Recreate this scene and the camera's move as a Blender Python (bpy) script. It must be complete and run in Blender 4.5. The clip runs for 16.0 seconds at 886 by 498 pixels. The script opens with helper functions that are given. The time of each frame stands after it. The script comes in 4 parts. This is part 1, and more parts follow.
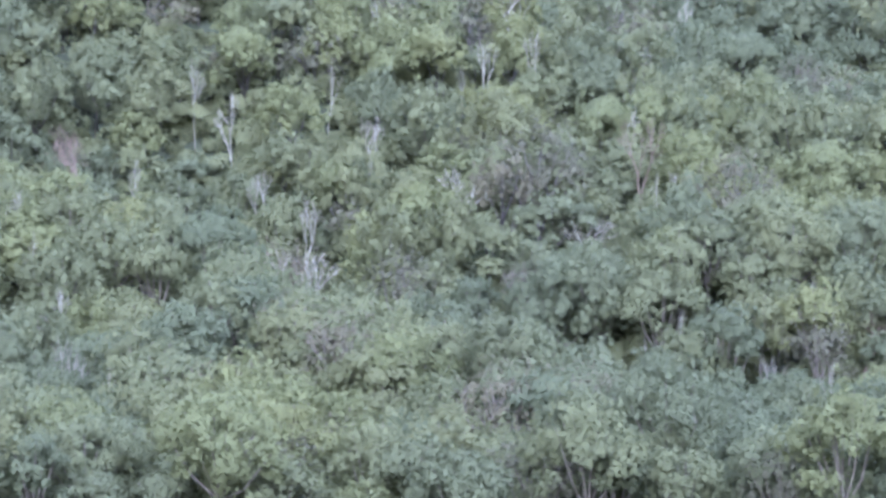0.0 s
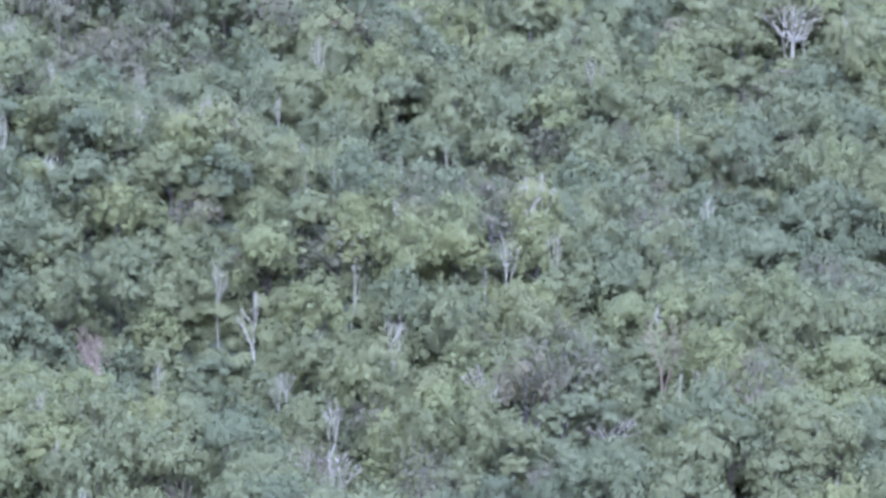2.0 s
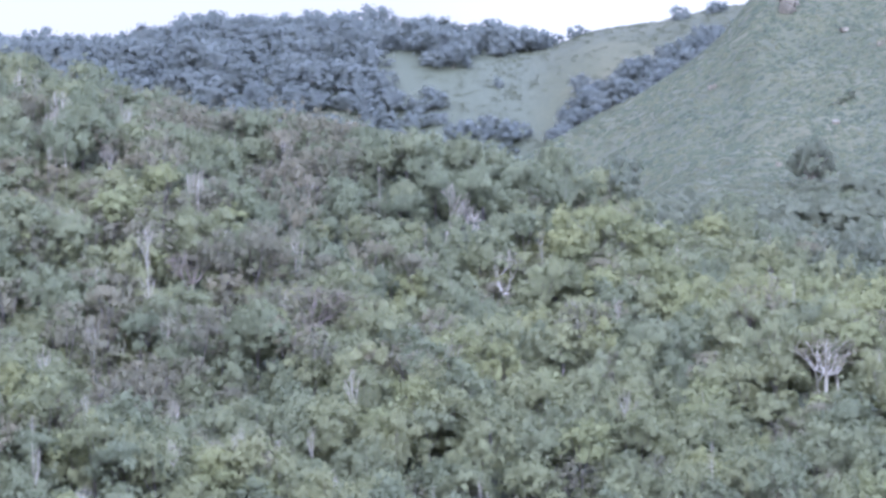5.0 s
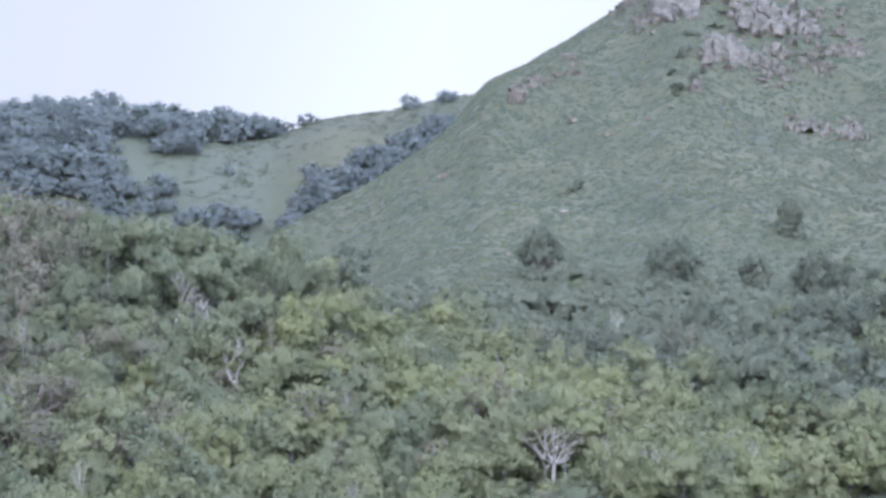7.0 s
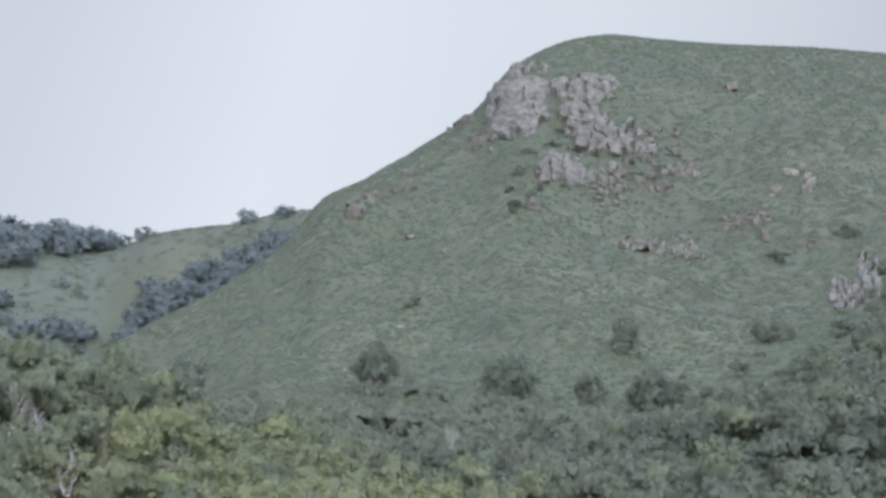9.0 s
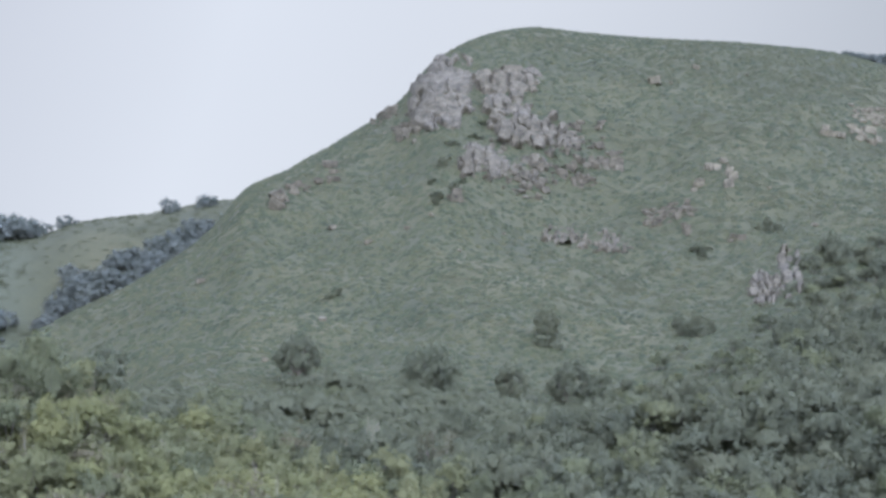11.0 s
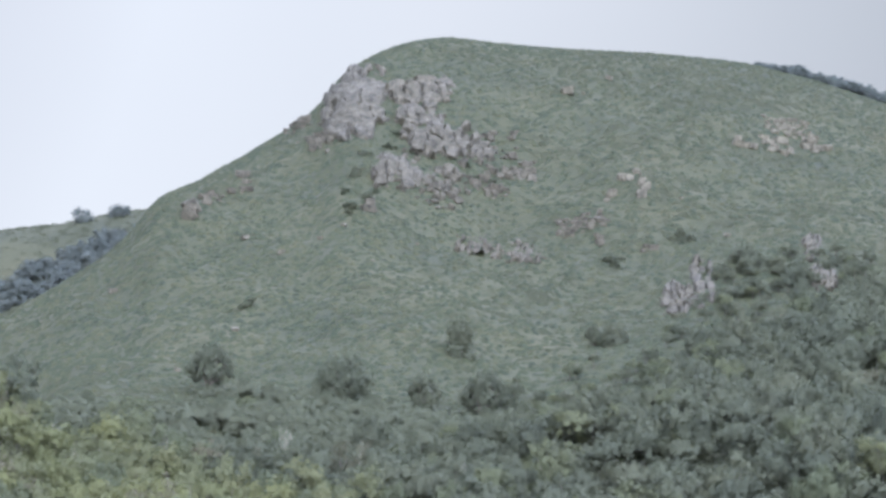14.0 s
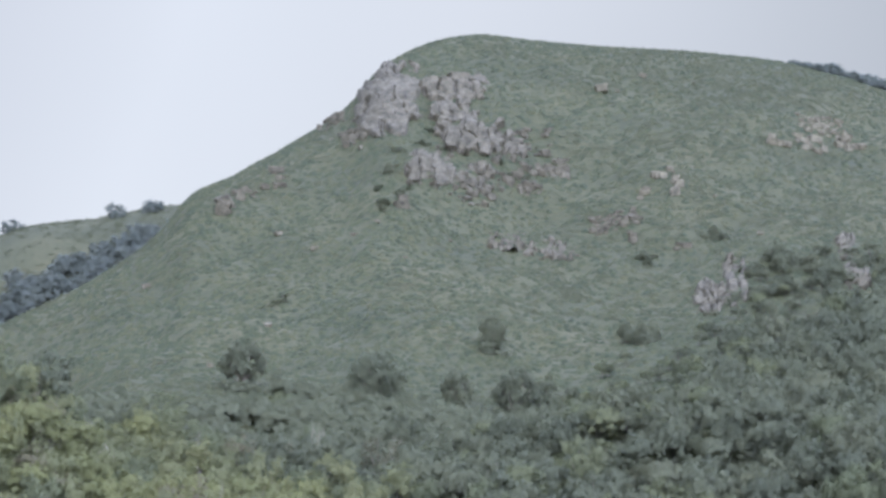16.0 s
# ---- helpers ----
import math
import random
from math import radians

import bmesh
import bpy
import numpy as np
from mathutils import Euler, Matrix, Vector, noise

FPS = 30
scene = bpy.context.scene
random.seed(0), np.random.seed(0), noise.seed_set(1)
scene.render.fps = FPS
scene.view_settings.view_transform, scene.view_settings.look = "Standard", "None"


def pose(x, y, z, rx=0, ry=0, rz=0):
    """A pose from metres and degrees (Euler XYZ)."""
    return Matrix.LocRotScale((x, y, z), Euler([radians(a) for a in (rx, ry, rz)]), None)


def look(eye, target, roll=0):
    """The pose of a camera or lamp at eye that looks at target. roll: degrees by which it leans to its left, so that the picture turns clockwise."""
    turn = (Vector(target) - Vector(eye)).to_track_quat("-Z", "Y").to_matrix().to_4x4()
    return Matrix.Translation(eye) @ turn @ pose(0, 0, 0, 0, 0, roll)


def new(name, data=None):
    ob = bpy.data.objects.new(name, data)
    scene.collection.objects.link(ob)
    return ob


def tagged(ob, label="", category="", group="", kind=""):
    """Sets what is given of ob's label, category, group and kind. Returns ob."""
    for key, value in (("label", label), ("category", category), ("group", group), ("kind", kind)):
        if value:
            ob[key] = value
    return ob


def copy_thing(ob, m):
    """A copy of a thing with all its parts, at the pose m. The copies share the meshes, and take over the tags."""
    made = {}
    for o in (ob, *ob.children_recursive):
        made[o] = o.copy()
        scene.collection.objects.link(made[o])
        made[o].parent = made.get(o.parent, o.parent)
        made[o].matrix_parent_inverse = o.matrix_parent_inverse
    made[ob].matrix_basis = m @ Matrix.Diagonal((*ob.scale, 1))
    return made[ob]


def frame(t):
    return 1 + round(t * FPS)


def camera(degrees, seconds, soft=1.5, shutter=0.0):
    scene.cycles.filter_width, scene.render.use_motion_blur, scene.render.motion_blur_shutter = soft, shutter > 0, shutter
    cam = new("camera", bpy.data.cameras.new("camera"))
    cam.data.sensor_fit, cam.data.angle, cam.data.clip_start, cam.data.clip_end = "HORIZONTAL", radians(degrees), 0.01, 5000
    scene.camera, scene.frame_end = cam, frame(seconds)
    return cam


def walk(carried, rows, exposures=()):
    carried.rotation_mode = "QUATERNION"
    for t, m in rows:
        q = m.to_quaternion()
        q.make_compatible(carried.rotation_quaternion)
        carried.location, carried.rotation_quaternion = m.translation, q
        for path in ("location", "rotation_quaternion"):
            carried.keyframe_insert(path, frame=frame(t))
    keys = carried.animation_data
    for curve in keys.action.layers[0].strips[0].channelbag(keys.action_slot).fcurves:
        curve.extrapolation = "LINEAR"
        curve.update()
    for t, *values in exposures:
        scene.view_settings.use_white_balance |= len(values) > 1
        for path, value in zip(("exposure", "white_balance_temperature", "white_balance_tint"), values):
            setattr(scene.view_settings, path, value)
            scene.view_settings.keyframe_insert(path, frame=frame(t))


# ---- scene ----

# ---------------------------------------------------------------- camera
EYE_Z = 70.0


def aim(yaw, pitch, roll):
    """The standing camera, turned: degrees to the right, upwards, and leaning to its right."""
    return pose(0, 0, EYE_Z, 0, 0, -yaw) @ pose(0, 0, 0, 90 + pitch) @ pose(0, 0, 0, 0, 0, -roll)


PATH = [
    (0.0, -4.018, -4.640, -0.031), (0.5, -4.767, -4.474, -0.062), (1.0, -4.612, -3.477, -0.136), (1.5, -5.115, -2.852, 0.173),
    (2.0, -4.404, -1.268, 0.257), (2.5, -4.927, -0.424, 0.225), (3.0, -5.069, 0.538, 0.123), (3.2, -4.956, 0.801, 0.039),
    (5.3, -4.875, 4.615, 0.262), (5.5, -4.589, 4.662, 0.388), (6.0, -2.279, 5.502, 0.352), (6.5, -0.809, 5.778, 0.280),
    (7.0, -0.324, 5.889, 0.272), (7.5, 0.350, 6.324, 0.059), (8.0, 1.224, 6.675, -0.004), (8.5, 1.068, 7.224, -0.146),
    (9.0, 2.481, 7.847, 0.044), (9.2, 2.757, 7.951, 0.064), (11.3, 4.071, 7.552, -0.145), (11.5, 4.300, 7.433, -0.027),
    (12.0, 5.029, 7.516, -0.017), (12.5, 5.000, 7.654, -0.235), (13.0, 5.070, 7.735, -0.056), (13.5, 4.875, 7.635, -0.283),
    (14.0, 5.309, 7.882, -0.103), (14.5, 5.005, 8.295, -0.064), (15.0, 4.452, 8.089, -0.408), (15.5, 4.786, 8.122, -0.334),
    (16.0, 4.742, 7.825, -0.451),
]
# seconds, stops, kelvin, tint
EXPOSURES = [
    (0.0, 1.54, 4820, 28), (3.2, 1.57, 4680, 29), (5.3, 1.43, 4890, 35), (6.0, 1.28, 4930, 33), (7.0, 1.18, 5020, 29), (8.4, 1.02, 5200, 25), (9.0, 0.80, 5260, 23),
    (11.3, 0.79, 5250, 25), (12.0, 0.89, 5250, 25), (12.5, 0.97, 5250, 25), (14.5, 0.91, 5250, 25), (16.0, 0.83, 5250, 25),
]
cam = camera(15.0, 16.0, soft=3.1)
walk(cam, [(t, aim(y, p, r)) for t, y, p, r in PATH], EXPOSURES)

# ---------------------------------------------------------------- sky and sun
SUN_EL, SUN_AZ = 42.0, -168.0   # degrees above the horizon, degrees to the right of the view's middle


def make_world():
    w = bpy.data.worlds.new("overcast_sky")
    scene.world = w
    w.use_nodes = True
    nt = w.node_tree
    nt.nodes.clear()
    N, L = nt.nodes.new, nt.links.new
    out, bg = N("ShaderNodeOutputWorld"), N("ShaderNodeBackground")
    sky = N("ShaderNodeTexSky")
    sky.sky_type = 'NISHITA'
    sky.sun_disc = False
    sky.sun_elevation = radians(SUN_EL)
    sky.sun_rotation = radians(SUN_AZ)
    sky.dust_density = 4.0
    dim = N("ShaderNodeVectorMath")
    dim.operation = 'SCALE'
    dim.inputs["Scale"].default_value = 0.09
    L(sky.outputs[0], dim.inputs[0])
    co = N("ShaderNodeTexCoord")
    # brightness of the cloud cover: brighter towards the veiled sun, greyer to the other side
    dot = N("ShaderNodeVectorMath")
    dot.operation = 'DOT_PRODUCT'
    dot.inputs[1].default_value = Vector((-0.62, 0.70, 0.36)).normalized()
    L(co.outputs["Generated"], dot.inputs[0])
    ramp = N("ShaderNodeValToRGB")
    e = ramp.color_ramp.elements
    e[0].position, e[0].color = 0.0, (2.0, 2.02, 2.0, 1)
    e[1].position, e[1].color = 1.0, (1.0, 1.01, 0.95, 1)
    for p, c in ((0.25, (1.05, 1.06, 1.04, 1)), (0.45, (0.62, 0.63, 0.61, 1)), (0.60, (0.50, 0.51, 0.49, 1)), (0.70, (0.735, 0.74, 0.705, 1)), (0.755, (0.80, 0.81, 0.775, 1)), (0.80, (0.67, 0.675, 0.655, 1)), (0.87, (0.62, 0.625, 0.615, 1))):
        n = e.new(p)
        n.color = c
    L(dot.outputs["Value"], ramp.inputs[0])
    noi = N("ShaderNodeTexNoise")
    noi.inputs["Scale"].default_value = 3.0
    noi.inputs["Detail"].default_value = 3.0
    L(co.outputs["Generated"], noi.inputs[0])
    mr = N("ShaderNodeMapRange")
    mr.inputs[1].default_value, mr.inputs[2].default_value = 0.25, 0.75
    mr.inputs[3].default_value, mr.inputs[4].default_value = 0.93, 1.07
    L(noi.outputs[0], mr.inputs[0])
    cl = N("ShaderNodeVectorMath")
    cl.operation = 'SCALE'
    L(ramp.outputs[0], cl.inputs[0])
    L(mr.outputs[0], cl.inputs["Scale"])
    # cloud is brightest overhead
    sep = N("ShaderNodeSeparateXYZ")
    L(co.outputs["Generated"], sep.inputs[0])
    up = N("ShaderNodeMapRange")
    up.interpolation_type = 'SMOOTHSTEP'
    up.inputs[1].default_value, up.inputs[2].default_value = 0.22, 0.75
    up.inputs[3].default_value, up.inputs[4].default_value = 0.585, 1.6
    L(sep.outputs[2], up.inputs[0])
    high = N("ShaderNodeVectorMath")
    high.operation = 'SCALE'
    L(cl.outputs[0], high.inputs[0])
    L(up.outputs[0], high.inputs["Scale"])
    mix = N("ShaderNodeMix")
    mix.data_type = 'RGBA'
    mix.inputs[0].default_value = 0.95
    L(dim.outputs[0], mix.inputs[6])
    # blue sky shows through the thinner cloud overhead
    tint = N("ShaderNodeValToRGB")
    q = tint.color_ramp.elements
    q[0].position, q[0].color = 0.25, (1.03, 1.005, 0.83, 1)
    q[1].position, q[1].color = 0.70, (0.93, 0.98, 1.18, 1)
    L(sep.outputs[2], tint.inputs[0])
    blue = N("ShaderNodeVectorMath")
    blue.operation = 'MULTIPLY'
    L(high.outputs[0], blue.inputs[0])
    L(tint.outputs[0], blue.inputs[1])
    L(blue.outputs[0], mix.inputs[7])
    L(mix.outputs[2], bg.inputs[0])
    bg.inputs[1].default_value = 1.0
    L(bg.outputs[0], out.inputs[0])


make_world()
sun_data = bpy.data.lights.new("sun", 'SUN')
sun_data.energy, sun_data.angle, sun_data.color = 1.8, radians(60), (1.0, 0.965, 0.90)
sun = new("sun", sun_data)
_a, _e = radians(SUN_AZ), radians(SUN_EL)
sun.matrix_world = look((math.sin(_a) * math.cos(_e) * 500, math.cos(_a) * math.cos(_e) * 500, math.sin(_e) * 500 + EYE_Z), (0, 0, EYE_Z))

# ---------------------------------------------------------------- lie of the land
# Bearings in degrees to the right of north (+y), distances in metres from the lookout.
def curve(*knots):
    """A smooth curve through knots (bearing, value), level beyond its ends."""
    kx, ky = np.array(knots, float).T
    m = np.gradient(ky, kx)

    def f(x):
        x = np.clip(x, kx[0], kx[-1])
        i = np.clip(np.searchsorted(kx, x) - 1, 0, len(kx) - 2)
        h = kx[i + 1] - kx[i]
        s = (x - kx[i]) / h
        return ((2 * s**3 - 3 * s**2 + 1) * ky[i] + (s**3 - 2 * s**2 + s) * h * m[i]
                + (3 * s**2 - 2 * s**3) * ky[i + 1] + (s**3 - s**2) * h * m[i + 1])
    return f


def smooth(a, b, x):
    s = np.clip((x - a) / (b - a), 0, 1)
    return s * s * (3 - 2 * s)


# wooded front slope: its upper edge
wood_el = curve((-16, 7.6), (-12.1, 6.75), (-9, 5.85), (-7.3, 5.4), (-5.6, 5.06), (-3.8, 4.9), (-1.9, 4.77), (0.8, 4.78),
                (4.8, 4.75), (6.1, 4.75), (8.5, 5.1), (10.5, 5.5), (12.6, 5.8), (16, 6.0))
wood_d = curve((-16, 930), (-9, 900), (-4, 880), (0, 900), (6, 930), (16, 960))
# grass hill: the crest line
hill_el = curve((-16, 2.0), (-8, 3.5), (-5, 5.1), (-3.7, 5.9), (-2.55, 6.55), (-1.2, 7.22), (0.0, 8.15), (0.3, 8.55), (1.16, 9.1), (2.22, 9.7),
                (3.1, 10.3), (3.58, 10.86), (4.07, 11.17), (4.75, 11.4), (5.26, 11.47), (6.1, 11.40), (7.6, 11.23), (9.5, 11.06), (10.5, 10.93),
                (11.5, 10.65), (12.6, 10.3), (16, 9.0))
hill_d = curve((-16, 1080), (-5, 1090), (-2, 1160), (1, 1270), (3.3, 1340), (5.2, 1400), (9, 1420), (16, 1440))
# far ridge behind
far_el = curve((-16, 7.9), (-12.1, 7.62), (-11.2, 7.6), (-10.2, 7.72), (-8.9, 7.92), (-7.5, 8.0), (-6, 7.98), (-4.6, 7.86), (-3.2, 7.78), (-2.5, 8.0),
               (-1.1, 8.22), (0.2, 8.44), (2, 8.2), (6, 8.2), (16, 8.0))

# spurs of the wooded slope: distance of their crests
spur_near = curve((-16, 520), (-11.5, 502), (-9.4, 495), (-7.4, 472), (-6.3, 450), (-4.0, 428), (-2.7, 415), (0, 380), (16, 300))
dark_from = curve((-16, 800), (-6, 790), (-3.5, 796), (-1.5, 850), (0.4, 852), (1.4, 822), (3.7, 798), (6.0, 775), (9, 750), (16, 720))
spur_mid = curve((-16, 690), (-12.6, 655), (-9.8, 615), (-7.3, 598), (-3.3, 588), (2.4, 552), (16, 480))


def tan_(e):
    return np.tan(np.radians(e))


def spurs(a, d):
    z = 0
    for line, up, down in ((spur_near(a), 4.0, 9.0), (spur_mid(a), 4.0, 10.0)):
        z = z + up * np.exp(-((d - line) / 24)**2) - down * np.exp(-((d - line - 46) / 26)**2)
    return z


def land(az, d):
    """Height of the bare ground at a bearing and distance."""
    az, d = np.broadcast_arrays(np.asarray(az, float), np.asarray(d, float))
    front = smooth(85, 40, np.abs(az))
    a = np.clip(az, -16, 16)
    dw, dh = wood_d(a), hill_d(a)
    zw, zh = dw * tan_(wood_el(a)), dh * tan_(hill_el(a) - 0.05 - 0.11 * smooth(0, 1.2, a) * (1 - 0.7 * smooth(6, 9, a)))
    fold = 1 - smooth(-4.5, -0.5, a)               # the woods end in a ridge here, and run up to the hill there
    d2 = dw + (dh - dw) * 0.36
    z2 = (1 - fold) * (zw + (zh - zw) * 0.33) + fold * (zw - 26)
    d3 = dh + 130
    z3 = zh - 34
    df = 1860 + 0 * a
    zf = df * tan_(far_el(a))
    # distances and heights (above the eye) of the profile's turning points
    D = np.stack([0 * a, 4 + 0 * a, 60 + 0 * a, 300 + 0 * a, 415 + 0 * a, dw * 0.5 + 207, dw, d2, dh, d3, 1480 + 60 * smooth(4, 9, a), df, df + 320, 3200 + 0 * a, 4900 + 0 * a])
    z5 = 415 * tan_(-9.15)
    z9 = 1480 * tan_(5.3)
    Z = np.stack([-1.65 + 0 * a, -2.6 + 0 * a, -26 + 0 * a, -62 + 0 * a, z5 + 0 * a, z5 + (zw - z5) * 0.47, zw, z2, zh, z3, np.minimum(z9, z3 - 12), zf, zf - 80, 0 * a + 60, 0 * a - 20])
    # monotone cubic along the distance
    h = np.diff(D, axis=0)
    s = np.diff(Z, axis=0) / h
    m = np.zeros_like(Z)
    p = s[:-1] * s[1:]
    m[1:-1] = np.where(p > 0, 2 * p / np.where(np.abs(s[:-1] + s[1:]) < 1e-9, 1, s[:-1] + s[1:]), 0)
    m[0], m[-1] = s[0], s[-1]
    z = np.zeros_like(a)
    for k in range(len(h)):
        u = (d - D[k]) / h[k]
        w = (2 * u**3 - 3 * u**2 + 1) * Z[k] + (u**3 - 2 * u**2 + u) * h[k] * m[k] + (3 * u**2 - 2 * u**3) * Z[k + 1] + (u**3 - u**2) * h[k] * m[k + 1]
        z = np.where((u >= 0) & (u < 1), w, z)
    z = np.where(d >= D[-1], Z[-1], z)
    x, y = d * np.sin(np.radians(az)), d * np.cos(np.radians(az))
    # knolls and hollows of the wooded slope
    wood = smooth(330, 430, d) * smooth(dw + 30, dw - 60, d)
    z = z + wood * (4.0 * np.sin(x / 31 + 0.7) * np.sin(y / 37 + 0.4) + 2.5 * np.sin((x + y) / 19))
    z = z + wood * (7 * np.exp(-((x + 85) / 34)**2 - ((y - 492) / 22)**2) - 6 * np.exp(-((x + 55) / 40)**2 - ((y - 560) / 30)**2))
    # two spurs that run down across the woods, with a hollow behind each
    z = z + spurs(a, d)
    # swells of the grass slopes
    hill = smooth(dw + 20, dw + 90, d) * smooth(dh - 30, dh - 110, d)
    z = z + hill * (1.8 * np.sin(x / 27 + y / 60) + 1.4 * np.sin(x / 13 - y / 23 + 1.0) + 0.8 * np.sin(x / 7.1 + y / 9.3) + 0.5 * np.sin(x / 4.3 - y / 5.1))
    back = -1.65 - 6 * smooth(5, 60, d) * (0.5 + 0.5 * np.sin(np.radians(az) * 3)) + 40 * smooth(300, 2500, d)
    return EYE_Z + np.where(front > 0, z, 0) * front + back * (1 - front)


def land_xy(x, y):
    return land(np.degrees(np.arctan2(x, y)), np.hypot(x, y))

# ---------------------------------------------------------------- materials
def shader(name):
    m = bpy.data.materials.new(name)
    m.use_nodes = True
    nt = m.node_tree
    nt.nodes.clear()
    out = nt.nodes.new("ShaderNodeOutputMaterial")
    b = nt.nodes.new("ShaderNodeBsdfPrincipled")
    nt.links.new(b.outputs[0], out.inputs[0])
    return m, nt, b, out


def ramp_node(nt, stops):
    r = nt.nodes.new("ShaderNodeValToRGB")
    e = r.color_ramp.elements
    e[0].position, e[0].color = stops[0][0], (*stops[0][1], 1)
    e[1].position, e[1].color = stops[-1][0], (*stops[-1][1], 1)
    for p, c in stops[1:-1]:
        n = e.new(p)
        n.color = (*c, 1)
    return r


def noise_node(nt, scale, detail=3.0, rough=0.6, stretch=None):
    co = nt.nodes.new("ShaderNodeNewGeometry")
    n = nt.nodes.new("ShaderNodeTexNoise")
    n.inputs["Scale"].default_value, n.inputs["Detail"].default_value, n.inputs["Roughness"].default_value = scale, detail, rough
    if stretch:
        mp = nt.nodes.new("ShaderNodeMapping")
        mp.inputs["Rotation"].default_value = stretch[1]
        mp.inputs["Scale"].default_value = stretch[0]
        nt.links.new(co.outputs["Position"], mp.inputs[0])
        nt.links.new(mp.outputs[0], n.inputs[0])
    else:
        nt.links.new(co.outputs["Position"], n.inputs[0])
    return n


def mixed(nt, fac, a, b, mode='MIX'):
    m = nt.nodes.new("ShaderNodeMix")
    m.data_type, m.blend_type = 'RGBA', mode
    for sock, v in ((m.inputs[0], fac), (m.inputs[6], a), (m.inputs[7], b)):
        if isinstance(v, (int, float)):
            sock.default_value = v
        elif isinstance(v, tuple):
            sock.default_value = (*v, 1)
        else:
            nt.links.new(v, sock)
    return m.outputs[2]


def leaf_material(name, stops, through_light=0.5, gloss=0.2, mottle=1.7, spread=0.62, airy=0.48, spray_size=3.7, island=0.08):
    """Foliage: hue differs from tree to tree and from clump to clump; sprays of leaves mottle it; lets a little light through."""
    m, nt, b, out = shader(name)
    L = nt.links.new
    geo = nt.nodes.new("ShaderNodeNewGeometry")
    info = nt.nodes.new("ShaderNodeObjectInfo")
    att = nt.nodes.new("ShaderNodeAttribute")
    att.attribute_name = "hue"

    def maths(op, a, b_, c=None):
        n = nt.nodes.new("ShaderNodeMath")
        n.operation = op
        for sock, v in zip(n.inputs, (a, b_, c)):
            if isinstance(v, (int, float)):
                sock.default_value = v
            elif v is not None:
                L(v, sock)
        return n.outputs[0]

    tree = maths('FRACT', maths('ADD', att.outputs["Fac"], info.outputs["Random"]), 0.0)
    big = noise_node(nt, 0.06, 2.0)
    v = maths('MULTIPLY_ADD', geo.outputs["Random Per Island"], island, maths('MULTIPLY', tree, spread))
    v = maths('ADD', v, maths('MULTIPLY_ADD', big.outputs[0], 0.6, -0.15))
    r = ramp_node(nt, stops)
    L(v, r.inputs[0])
    clumps = noise_node(nt, mottle, 4.0, 0.68)
    lr = ramp_node(nt, [(0.34, (0.83, 0.85, 0.87)), (0.5, (1.0, 1.0, 1.0)), (0.66, (1.16, 1.14, 1.08))])
    L(clumps.outputs[0], lr.inputs[0])
    colour = mixed(nt, 1.0, r.outputs[0], lr.outputs[0], 'MULTIPLY')
    L(colour, b.inputs["Base Color"])
    b.inputs["Roughness"].default_value = 0.7
    b.inputs["Specular IOR Level"].default_value = gloss
    bump = nt.nodes.new("ShaderNodeBump")
    bump.inputs["Strength"].default_value, bump.inputs["Distance"].default_value = 0.2, 0.45 / mottle
    L(clumps.outputs[0], bump.inputs["Height"])
    L(bump.outputs[0], b.inputs["Normal"])
    t = nt.nodes.new("ShaderNodeBsdfTranslucent")
    L(colour, t.inputs[0])
    mx = nt.nodes.new("ShaderNodeMixShader")
    mx.inputs[0].default_value = through_light
    L(b.outputs[0], mx.inputs[1])
    L(t.outputs[0], mx.inputs[2])
    # gaps between the sprays
    spray = noise_node(nt, spray_size, 2.0, 0.7)
    clear = nt.nodes.new("ShaderNodeBsdfTransparent")
    holes = nt.nodes.new("ShaderNodeMixShader")
    L(maths('GREATER_THAN', spray.outputs[0], airy), holes.inputs[0])
    L(clear.outputs[0], holes.inputs[1])
    L(mx.outputs[0], holes.inputs[2])
    L(holes.outputs[0], out.inputs[0])
    return m


def bark_material(name, dark, light):
    m, nt, b, out = shader(name)
    n = noise_node(nt, 1.1, 5.0, 0.65, ((1.6, 1.6, 0.5), (0, 0, 0)))
    r = ramp_node(nt, [(0.3, dark), (0.55, tuple((x + y) / 2 for x, y in zip(dark, light))), (0.7, light)])
    nt.links.new(n.outputs[0], r.inputs[0])
    nt.links.new(r.outputs[0], b.inputs["Base Color"])
    b.inputs["Roughness"].default_value = 0.85
    bump = nt.nodes.new("ShaderNodeBump")
    bump.inputs["Strength"].default_value, bump.inputs["Distance"].default_value = 0.5, 0.05
    nt.links.new(n.outputs[0], bump.inputs["Height"])
    nt.links.new(bump.outputs[0], b.inputs["Normal"])
    return m


